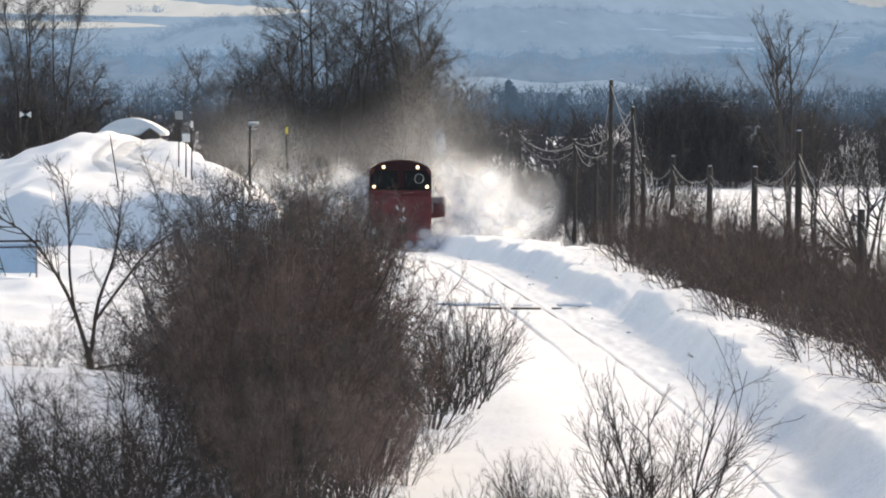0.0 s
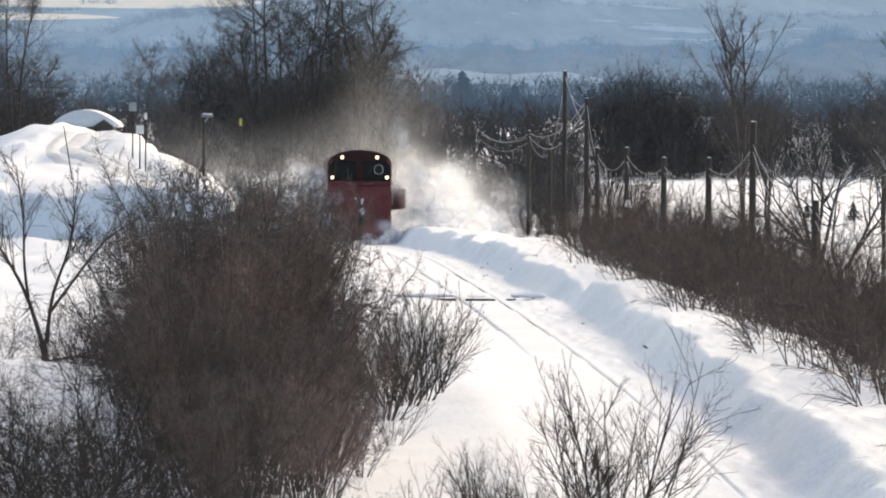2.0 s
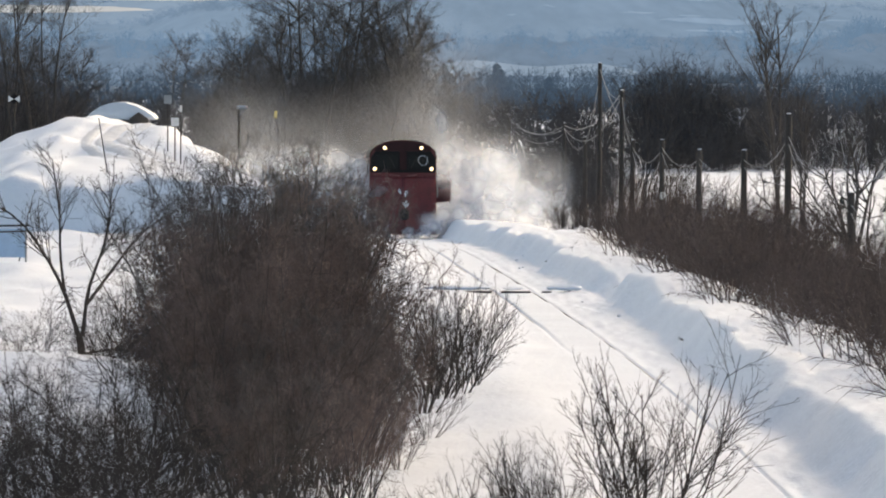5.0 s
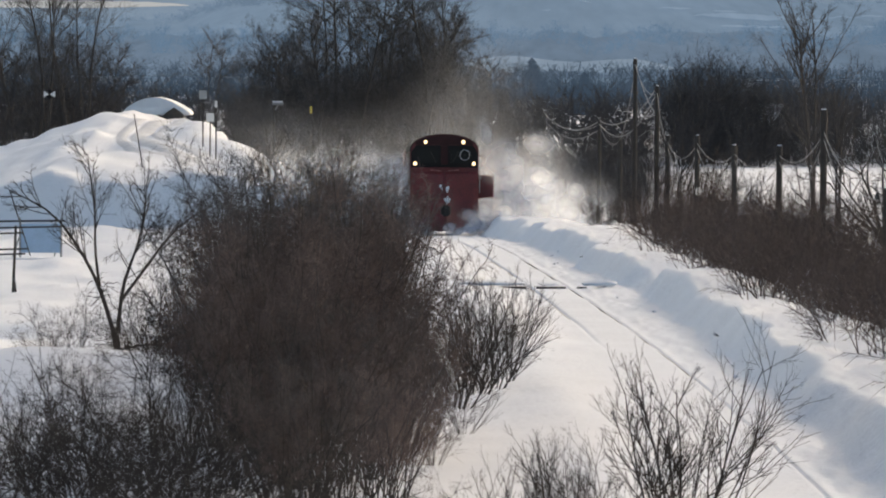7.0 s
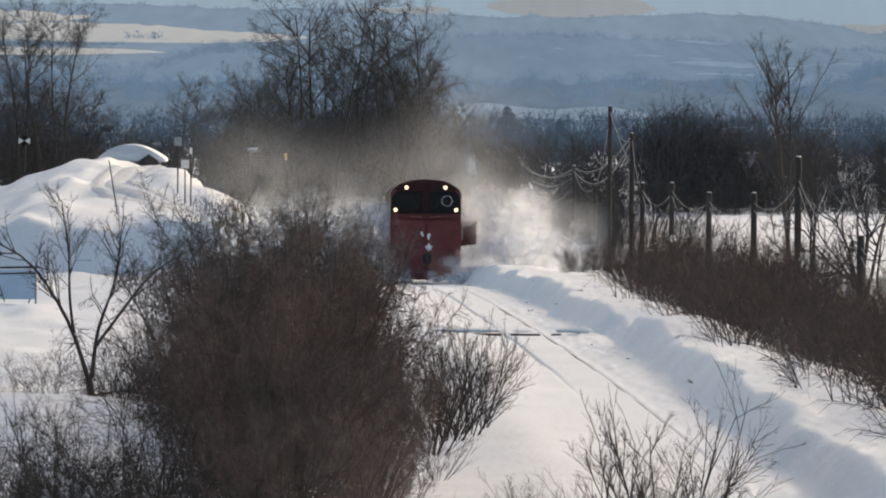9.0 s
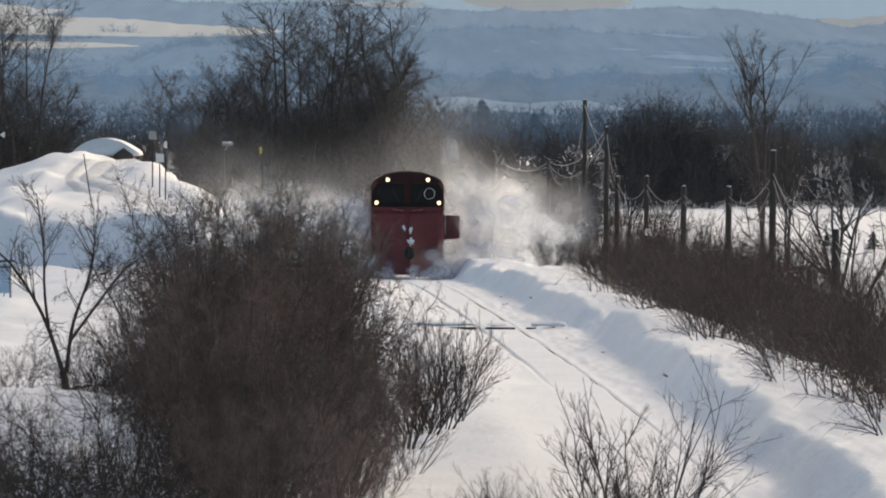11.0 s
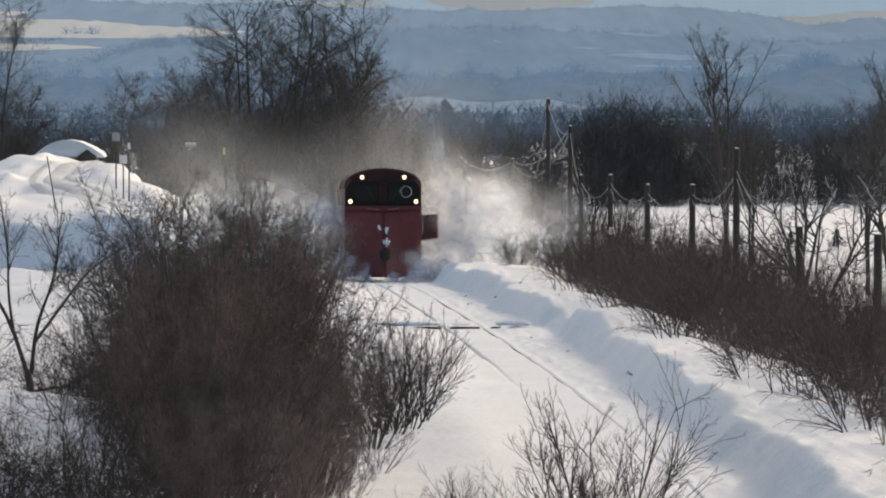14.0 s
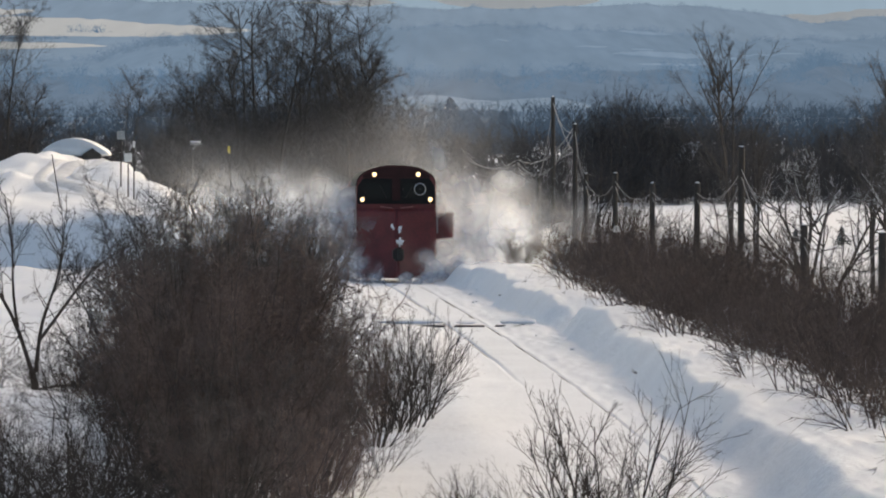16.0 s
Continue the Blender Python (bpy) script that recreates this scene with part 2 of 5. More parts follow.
def ground_z(x, y):
    x, y = np.asarray(x, dtype=float), np.asarray(y, dtype=float)
    zt, off = track_z(y), x - track_x(y)
    wob = value_noise(x * 0.05, y * 0.22, 3) * 0.22 + value_noise(x * 0.1, y * 0.6, 4) * 0.12
    # bank thrown up on the right, then the fall to the thicket and the field
    o = off + wob + 0.12 * value_noise(x * 0.1, y * 0.47, 13) + 0.05 * value_noise(x * 0.1, y * 1.3, 18) - np.interp(y, [40, 88, 175, 232, 262], [1.6, 2.0, 2.74, 2.45, 2.3])
    crest = 0.74 + 0.12 * value_noise(x * 0, y * 0.12, 9)
    notch = 1 - 0.5 * np.exp(-((y - 172) / 3.5) ** 2)
    zr = zt - 0.06 + crest * notch * step(-0.72, 0.05, o) - 0.45 * step(3.6, 6.0, off) - 1.6 * step(7, 24, off)
    # low snow on the left
    zl = zt - 0.06 + 0.10 * np.exp(-((off + 2.2) / 0.7) ** 2) - 0.10 * step(2.5, 5.5, -off)
    zl = zl + np.maximum(-0.45 - zl, 0) * step(4, 8, -off)
    zl = zl + 0.85 * np.exp(-((y - 106) / 5.0) ** 2) * step(6.0, 8.5, -off) * (1 + 0.15 * value_noise(x * 0.3, y * 0.1, 5))
    # slope at the foot of the viewpoint
    zl = zl + 0.85 * (1 - step(60, 67, y)) * step(0.9, 2.2, -off)
    # the meadow falls away to the left
    zl = zl - 1.25 * step(6.5, 10, -x) * step(112, 140, y)
    # road embankment on the left: a terrace climbing with distance, a bank on its left
    wy = y + 1.0 * value_noise(x * 0.2, y * 0.05, 6) + 0.35 * value_noise(x * 0.7, y * 0.25, 17)
    terrace = np.interp(wy, [269, 271.6, 273.9, 277, 281, 285, 292, 299, 308, 320, 332, 345, 352, 360], [-2.4, -2.05, 0.44, 0.72, 0.82, 0.94, 1.12, 1.36, 1.58, 2.1, 2.42, 2.5, 2.3, -3.0])
    edge = x - np.interp(y, [262, 281, 290, 300, 310, 335, 350], [-8.6, -9.8, -11.0, -12.6, -14.3, -17.0, -17.8]) + 0.4 * value_noise(x * 0.3, y * 0.14, 16)
    line = np.interp(y, [281, 285, 292, 299, 308, 320, 332, 345], [-11.0, -12.9, -15.2, -17.4, -18.9, -19.2, -18.4, -17.2])
    lump = value_noise(x * 0.45, y * 0.16, 7) * 0.10 + value_noise(x * 1.1, y * 0.35, 8) * 0.05
    ridge = terrace + 0.62 * step(1.2, 3.6, line - x) * step(296, 314, y) + 0.18 * step(1.3, 2.6, x - line) * step(290, 306, y)
    ridge = ridge - 0.34 * np.clip(-21.0 - x, 0, 12) - 0.35 * step(-1.6, 0, edge) - 3.2 * step(-0.1, 1.3, edge)
    lump = lump + (0.22 * value_noise(x * 0.7, y * 0.3, 19) + 0.16 * value_noise(x * 1.7, y * 0.8, 20)) * np.exp(-((y - 274.5) / 2.6) ** 2)
    zl = np.where(y > 254, np.maximum(zl, ridge + lump), zl)
    rd = road_distance(x, y)
    zl = zl - 0.05 * (1 - step(0.7, 1.8, rd)) * (y > 279) + 0.03 * np.exp(-((rd - 2.0) / 0.5) ** 2) * (y > 279)
    z = np.where(off > 0, zr, zl)
    # small drift relief, none on the track bed
    away = step(0.9, 2.2, np.abs(off))
    z = z + away * (0.10 * value_noise(x * 0.22, y * 0.10, 1) + 0.035 * value_noise(x * 0.8, y * 0.35, 2))
    z = z + 0.02 * value_noise(x * 1.4, y * 0.25, 12)
    z = z + step(4.5, 7.5, -off) * (0.30 * value_noise(x * 0.35, y * 0.14, 41) + 0.14 * value_noise(x * 0.9, y * 0.28, 42))
    # wheel grooves beside the rails
    near = (y < 330)
    z = z - near * 0.055 * np.exp(-((off - 0.53) / 0.02) ** 2) - near * step(120, 165, y) * 0.06 * np.exp(-((off + 0.51) / 0.04) ** 2)
    z = z - near * 0.02 * np.exp(-((off - 0.80) / 0.10) ** 2) + near * (0.03 * step(0.6, 1.0, off) + 0.025 * np.exp(-((off - 0.72) / 0.09) ** 2)) * value_noise(x * 6, y * 0.9, 14)
    # the valley floor
    far = step(330, 420, y)
    plain = -3.2 + 0.25 * value_noise(x * 0.02, y * 0.01, 10)
    return z * (1 - far) + plain * far


def build_ground():
    u = np.concatenate([np.linspace(-2600, -70, 26), np.linspace(-64, -24, 30), np.linspace(-23.5, -13.4, 46), np.linspace(-13.2, -1.6, 58),
                        np.linspace(-1.5, -0.65, 10), [-0.60, -0.565, -0.53, -0.50, -0.47, -0.435, -0.38, -0.2, 0, 0.2],
                        [0.38, 0.435, 0.47, 0.50, 0.53, 0.565, 0.60], np.linspace(0.66, 4.2, 48), np.linspace(4.4, 14, 34),
                        np.linspace(15, 64, 34), np.linspace(75, 2600, 26)])
    y = np.concatenate([np.linspace(-400, 30, 12), np.linspace(40, 260, 420), np.linspace(260.7, 300, 56), np.linspace(301, 345, 45), np.linspace(350, 700, 40), np.linspace(760, 4900, 40)])
    U, Y = np.meshgrid(u, y)
    X = U + track_x(Y)
    Zz = ground_z(X, Y)
    v = np.stack([X, Y, Zz], -1).reshape(-1, 3)
    a = (np.arange(len(y) - 1)[:, None] * len(u) + np.arange(len(u) - 1)[None]).ravel()
    f = np.stack([a, a + 1, a + 1 + len(u), a + len(u)], -1)
    ob = new("ground", mesh_from("ground", v, f, SNOW, True))
    return tagged(ob, "deep wind-blown snow over ground and track bed", "snow", kind="structure")


build_ground()


def on(x, y, dz=0.0):
    return (x, y, float(ground_z(x, y)) + dz)


def build_road():
    """Packed snow on the side road, with its two wheel ruts."""
    pts = [Vector((x, y, 0)) for x, y in ROAD]
    line = []
    for a, b in zip(pts, pts[1:]):
        for k in range(8):
            line.append(a.lerp(b, k / 8))
    line.append(pts[-1])
    for _ in range(6):
        line = [line[0]] + [(line[i - 1] + line[i] * 2 + line[i + 1]) / 4 for i in range(1, len(line) - 1)] + [line[-1]]
    P = np.array([p[:2] for p in line])
    d = np.gradient(P * np.array([1, 0.3]), axis=0)
    d = d / np.linalg.norm(d, axis=1, keepdims=True)
    nrm = np.stack([-d[:, 1], d[:, 0] / 0.3], -1)
    s = np.linspace(-1.15, 1.15, 24)
    XY = P[:, None] + s[None, :, None] * nrm[:, None]
    rut = -0.08 * np.exp(-((np.abs(s) - 0.5) / 0.15) ** 2) + 0.03 * np.exp(-(s / 0.2) ** 2)
    zz = ground_z(XY[..., 0], XY[..., 1]) + 0.06 * (1 - np.abs(s) ** 4 / 1.75) + rut[None]
    n = len(s)
    a = (np.arange(len(P) - 1)[:, None] * n + np.arange(n - 1)[None]).ravel()
    v = np.concatenate([XY, zz[..., None]], -1).reshape(-1, 3)
    ob = new("road", mesh_from("road", v, np.stack([a, a + 1, a + 1 + n, a + n], -1), ROAD_SNOW, True))
    tagged(ob, "side road of packed grey snow with wheel ruts", "road", kind="structure")


build_road()


def build_rail(side):
    ys = np.arange(45, 330, 1.5)
    prof = [(-0.06, -0.17), (0.06, -0.17), (0.012, -0.13), (0.012, -0.045), (0.032, -0.035), (0.03, 0), (-0.03, 0), (-0.032, -0.035), (-0.012, -0.045), (-0.012, -0.13)]
    k = len(prof)
    v = [(float(track_x(y)) + side * 0.565 + a, y, float(track_z(y)) - 0.082 - (0.08 if side < 0 and y < 145 else 0) - (0.03 if y < 120 else 0) + b) for y in ys for a, b in prof]
    f = [(i * k + j, i * k + (j + 1) % k, (i + 1) * k + (j + 1) % k, (i + 1) * k + j) for i in range(len(ys) - 1) for j in range(k)]
    ob = new("rail", mesh_from("rail", v, f, RAIL_STEEL))
    tagged(ob, "worn steel rail half buried in snow", "rail", "rails of the track", "structure")


build_rail(-1)
build_rail(1)


# ---------------------------------------------------------------- plants
def unit(a):
    return a / np.maximum(np.linalg.norm(a, axis=-1, keepdims=True), 1e-9)


def runs(rng, start, way, length, radius, seg, wander, lift, tip):
    """Wandering tapered branches: points (B, seg + 1, 3) and radii (B, seg + 1)."""
    pts, d = [start], unit(way)
    for k in range(seg):
        d = unit(d + wander * rng.normal(size=d.shape) + np.array([0, 0, lift]))
        pts.append(pts[-1] + d * (length / seg)[:, None])
    taper = 1 - (1 - tip) * np.linspace(0, 1, seg + 1)
    return np.stack(pts, 1), radius[:, None] * taper[None]


def tubes(P, R, sides):
    B, n, _ = P.shape
    d = unit(np.concatenate([P[:, 1:] - P[:, :-1], P[:, -1:] - P[:, -2:-1]], 1))
    a = unit(np.cross(d, np.array([0.31, 0.77, 0.13])))
    b = np.cross(d, a)
    ang = np.arange(sides) * 2 * np.pi / sides
    V = P[:, :, None] + R[:, :, None, None] * (np.cos(ang)[:, None] * a[:, :, None] + np.sin(ang)[:, None] * b[:, :, None])
    i = (np.arange(B)[:, None, None] * n + np.arange(n - 1)[None, :, None]) * sides
    j = np.arange(sides)[None, None]
    j2 = (j + 1) % sides
    F = np.stack([i + j, i + j2, i + sides + j2, i + sides + j], -1).reshape(-1, 4)
    return V.reshape(-1, 3), F


def ribbons(P, R, seed=0):
    """Very fine twigs as narrow strips, each turned its own way."""
    B, n, _ = P.shape
    rng = np.random.default_rng(seed)
    d = unit(P[:, -1] - P[:, 0])
    a = unit(np.cross(d, rng.normal(size=d.shape)))[:, None]
    V = np.stack([P - R[..., None] * a, P + R[..., None] * a], 2)
    i = (np.arange(B)[:, None] * n + np.arange(n - 1)[None]).ravel() * 2
    return V.reshape(-1, 3), np.stack([i, i + 1, i + 3, i + 2], -1)


def shoots(rng, P, Q, L, n, ratio, a0, a1, thin, sg, wd, lf, tmin):
    """Side branches of the branches P, n on each: their points, radii and lengths."""
    B, m = len(P), P.shape[1]
    t = np.sort(rng.uniform(tmin, 1, (B, n)), 1) * (m - 1) * 0.999
    k = t.astype(int)
    fr = (t - k)[..., None]
    rows = np.arange(B)[:, None]
    s = (P[rows, k] * (1 - fr) + P[rows, k + 1] * fr).reshape(-1, 3)
    d = unit(P[rows, k + 1] - P[rows, k]).reshape(-1, 3)
    side = unit(np.cross(d, rng.normal(size=d.shape)))
    ang = np.radians(rng.uniform(a0, a1, len(d)))[:, None]
    way = np.cos(ang) * d + np.sin(ang) * side
    rel = (t / (m - 1)).ravel()
    L = np.repeat(L, n) * ratio * (1.2 - 0.7 * rel) * rng.uniform(0.6, 1.15, B * n)
    R = np.minimum((Q[rows, k]).ravel() * 0.85, np.repeat(Q[:, 0], n) * thin)
    return (*runs(rng, s, way, L, R, sg, wd, lf, 0.3), L)


def grow(seed, stems, spread, height, radius, seg, wander, lift, levels, base=0.15, even=0.25):
    """Stems and their branches, level by level: a list of (points, radii)."""
    rng = np.random.default_rng(seed)
    az = rng.uniform(0, 2 * np.pi, stems)
    tilt = np.radians(spread) * np.sqrt(rng.uniform(0, 1, stems))
    way = np.stack([np.sin(tilt) * np.cos(az), np.sin(tilt) * np.sin(az), np.cos(tilt)], -1)
    start = np.stack([base * np.cos(az) * rng.uniform(0.2, 1, stems), base * np.sin(az) * rng.uniform(0.2, 1, stems), np.full(stems, -0.25)], -1)
    L = height * rng.uniform(1 - even, 1, stems)
    R = radius * rng.uniform(0.7, 1.1, stems)
    P, Q = runs(rng, start, way, L, R, seg, wander, lift, 0.25)
    out = [(P, Q)]
    for lv in levels:
        P, Q, L = shoots(rng, P, Q, L, *lv)
        out.append((P, Q))
    return out


def plant_meshes(name, grown, own, mats, sides=(6, 4, 3, 2, 2), snow=False):
    """Meshes for the parts: each branch of the first levels by itself under the names in own, all finer growth as one crown."""
    made = []
    for lv, pname in enumerate(own):
        P, Q = grown[lv]
        for i in range(len(P)):
            v, f = tubes(P[i:i + 1], Q[i:i + 1], sides[lv])
            made.append((pname, mesh_from(pname, v, f, mats[0], True)))
    if snow:
        V, F, o = [], [], 0
        for P, Q in grown[:3]:
            v, f = tubes(P + Q[..., None] * np.array([0.2, 0, 0.85]), Q * 0.40, 4)
            V.append(v)
            F.append(f + o)
            o += len(v)
        made.append(("snow_crust", mesh_from("snow_crust", np.concatenate(V), np.concatenate(F), SNOW_LUMP, True)))
    V, F, o = [], [], 0
    for lv in range(len(own), len(grown)):
        v, f = tubes(*grown[lv], sides[lv]) if sides[lv] > 2 else ribbons(*grown[lv], lv)
        V.append(v)
        F.append(f + o)
        o += len(v)
    made.append(("crown", mesh_from("crown", np.concatenate(V), np.concatenate(F), mats[1], True)))
    return made


def plant(name, meshes, at, scale=1.0, turn=0.0, label="", category="", group="", stretch=1.0, lean=(0, 0)):
    root = new(name)
    root.empty_display_size = 0.2
    root.matrix_world = pose(*at, lean[0], lean[1], turn)
    root.scale = (scale * stretch, scale * stretch, scale)
    for pname, me in meshes:
        ob = new(pname, me)
        ob.parent = root
        if pname == "crown":
            ob["kind"] = "stuff"
    return tagged(root, label, category, group)


TALL = [plant_meshes("tree", grow(s, n, 7, 12, 0.125, 10, 0.05, 0.03,
                                  [(22, 0.44, 34, 66, 0.27, 7, 0.08, 0.05, 0.26), (12, 0.46, 28, 60, 0.36, 4, 0.11, 0.03, 0.14),
                                   (10, 0.5, 26, 60, 0.46, 2, 0.12, 0.02, 0.10), (4, 0.55, 22, 58, 0.7, 1, 0.1, 0.02, 0.1)], base=0.06),
                     ["trunk", "limb"], [BARK, TREE_TWIG], sides=(6, 4, 2, 2, 2)) for s, n in ((11, 1), (12, 2), (13, 1))]
VASE = [plant_meshes("tree", grow(s, 2, 8, 11, 0.12, 9, 0.04, 0.05,
                                  [(15, 0.48, 18, 40, 0.30, 6, 0.05, 0.06, 0.30), (9, 0.42, 18, 42, 0.42, 4, 0.08, 0.05, 0.2),
                                   (8, 0.5, 20, 46, 0.5, 2, 0.10, 0.04, 0.12), (3, 0.55, 22, 50, 0.75, 1, 0.1, 0.03, 0.15)], base=0.05),
                     ["trunk", "limb"], [BARK, TREE_TWIG], sides=(6, 4, 2, 2, 2)) for s in (21, 22)]
OPEN_TREE = [plant_meshes("tree", grow(s, 5, 52, 6.4, 0.12, 8, 0.10, 0.05,
                                       [(7, 0.52, 30, 62, 0.42, 6, 0.13, 0.03, 0.28), (6, 0.5, 30, 60, 0.42, 4, 0.14, 0.02, 0.2),
                                        (5, 0.5, 30, 60, 0.5, 2, 0.15, 0.01, 0.15)], base=0.06),
                          ["trunk", "limb"], [BARK, TREE_TWIG], sides=(6, 4, 3, 2), snow=True) for s in (31, 32)]
THICKET = [plant_meshes("thicket", grow(s, 5, 22, 7.5, 0.05, 5, 0.06, 0.05,
                                        [(9, 0.5, 18, 52, 0.6, 2, 0.1, 0.06, 0.05), (9, 0.5, 20, 58, 0.75, 1, 0.12, 0.04, 0.06),
                                         (2, 0.55, 20, 58, 0.9, 1, 0.12, 0.03, 0.1)], base=1.0),
                           ["stem"], [BARK, FAR_TWIG], sides=(4, 2, 2, 2)) for s in (41, 42, 43)]
HEDGE = [plant_meshes("shrub", grow(s, 11, 38, 2.5, 0.015, 6, 0.11, 0.03,
                                    [(9, 0.5, 20, 60, 0.6, 3, 0.16, 0.03, 0.1), (9, 0.5, 20, 60, 0.75, 2, 0.16, 0.02, 0.1)], base=0.7),
                      ["stem"], [RED_TWIG, RED_TWIG], sides=(4, 2, 2)) for s in (51, 52, 53, 54)]
WILLOW = [plant_meshes("shrub", grow(s, 15, 39, 4.35, 0.026, 8, 0.12, 0.04,
                                     [(19, 0.30, 25, 75, 0.42, 4, 0.20, 0.02, 0.36), (11, 0.48, 25, 80, 0.55, 3, 0.28, 0.0, 0.10),
                                      (3, 0.6, 25, 80, 0.8, 1, 0.1, 0.0, 0.15)], base=0.5, even=0.08),
                       ["stem"], [BARK, m], sides=(5, 2, 2, 2)) for s, m in ((61, WILLOW_TWIG), (62, WILLOW_GREY), (63, WILLOW_RED))]
FAN = [plant_meshes("shrub", grow(s, 15, 42, 2.35, 0.017, 7, 0.06, 0.04,
                                  [(9, 0.46, 18, 45, 0.5, 4, 0.10, 0.06, 0.15), (6, 0.45, 20, 48, 0.5, 3, 0.12, 0.04, 0.15),
                                   (3, 0.5, 20, 55, 0.7, 1, 0.1, 0.02, 0.2)], base=0.25),
                    ["stem"], [DARK_TWIG, DARK_TWIG], sides=(5, 3, 2, 2)) for s in (71, 72, 73)]
WISP = [plant_meshes("shrub", grow(s, 8, 40, 2.4, 0.016, 7, 0.06, 0.05,
                                   [(9, 0.5, 18, 45, 0.5, 4, 0.09, 0.06, 0.2), (6, 0.45, 20, 48, 0.55, 3, 0.1, 0.05, 0.2), (2, 0.5, 20, 45, 0.7, 1, 0.1, 0.03, 0.2)], base=0.15),
                     ["stem"], [DARK_TWIG, DARK_TWIG], sides=(5, 3, 3, 2)) for s in (91, 92, 93)]
TANGLE = [plant_meshes("shrub", grow(s, 13, 62, 2.7, 0.014, 7, 0.16, 0.03,
                                     [(9, 0.45, 25, 70, 0.55, 4, 0.16, 0.02, 0.12), (7, 0.45, 25, 70, 0.6, 3, 0.18, 0.0, 0.12), (3, 0.5, 25, 65, 0.75, 1, 0.1, 0, 0.1)], base=0.35),
                       ["stem"], [DARK_TWIG, DARK_TWIG], sides=(5, 3, 2, 2)) for s in (95, 96, 97)]


def bowed(points, radius, tip, seg=9):
    """One limb through a few bends, resampled to even steps: points (1, seg + 1, 3) and radii."""
    p = np.array(points, dtype=float)
    d = np.concatenate([[0], np.cumsum(np.linalg.norm(np.diff(p, axis=0), axis=1))])
    t = np.linspace(0, d[-1], seg + 1)
    q = np.stack([np.interp(t, d, p[:, k]) for k in range(3)], -1)
    q[1:-1] = (q[:-2] + 2 * q[1:-1] + q[2:]) / 4
    return q[None], np.linspace(radius, tip, seg + 1)[None]


def forked_sapling():
    """A short crooked trunk, five bowed limbs, and the twigs on them."""
    trunk = bowed([(0, 0, -0.3), (0.02, 0, 0.4), (-0.05, 0, 0.8)], 0.075, 0.06)
    limbs = [bowed(*a) for a in (
        ([(-0.05, 0, 0.75), (-0.30, 0.1, 1.55), (-0.62, 0.2, 2.1), (-1.03, 0.3, 2.68), (-1.75, 0.4, 3.0)], 0.042, 0.009),
        ([(-0.29, 0.1, 1.50), (-0.36, 0.0, 2.06), (-0.34, -0.2, 2.68), (-0.46, -0.3, 3.6)], 0.028, 0.007),
        ([(0.0, 0, 0.78), (0.10, -0.1, 1.6), (0.28, -0.1, 2.0), (0.41, 0.1, 2.5), (0.45, 0.2, 3.15)], 0.038, 0.008),
        ([(0.08, -0.1, 1.30), (0.60, -0.3, 2.0), (0.98, -0.4, 2.5), (1.90, -0.5, 3.0)], 0.028, 0.007),
        ([(-0.02, 0, 0.50), (0.5, 0.2, 0.58), (1.3, 0.3, 0.50)], 0.022, 0.008))]
    P, Q = np.concatenate([a for a, _ in limbs]), np.concatenate([b for _, b in limbs])
    rng = np.random.default_rng(84)
    out, L = [trunk, (P, Q)], np.full(len(P), 2.4)
    for n, ratio, a0, a1, thin, sg, wd, lf in ((18, 0.46, 20, 52, 0.26, 5, 0.09, 0.05), (8, 0.42, 25, 60, 0.5, 3, 0.14, 0.03), (4, 0.5, 25, 60, 0.6, 2, 0.15, 0.02)):
        P, Q, L = shoots(rng, P, Q, L, n, ratio, a0, a1, thin, sg, wd, lf, 0.25)
        out.append((P, Q))
    # a tangle of creeper round the fork
    n = 70
    h = rng.uniform(0.7, 1.7, n)
    start = np.stack([-0.05 - 0.22 * (h - 0.7) + rng.normal(0, 0.06, n), rng.normal(0, 0.06, n), h], -1)
    out.append(runs(rng, start, rng.normal(size=(n, 3)) * np.array([1, 1, 0.6]), rng.uniform(0.2, 0.55, n), np.full(n, 0.006), 6, 0.5, -0.12, 0.5))
    return out


SAPLING = plant_meshes("sapling", forked_sapling(), ["trunk", "limb"], [DARK_TWIG, DARK_TWIG], sides=(8, 6, 3, 2, 2, 2))

pick = random.Random(5)


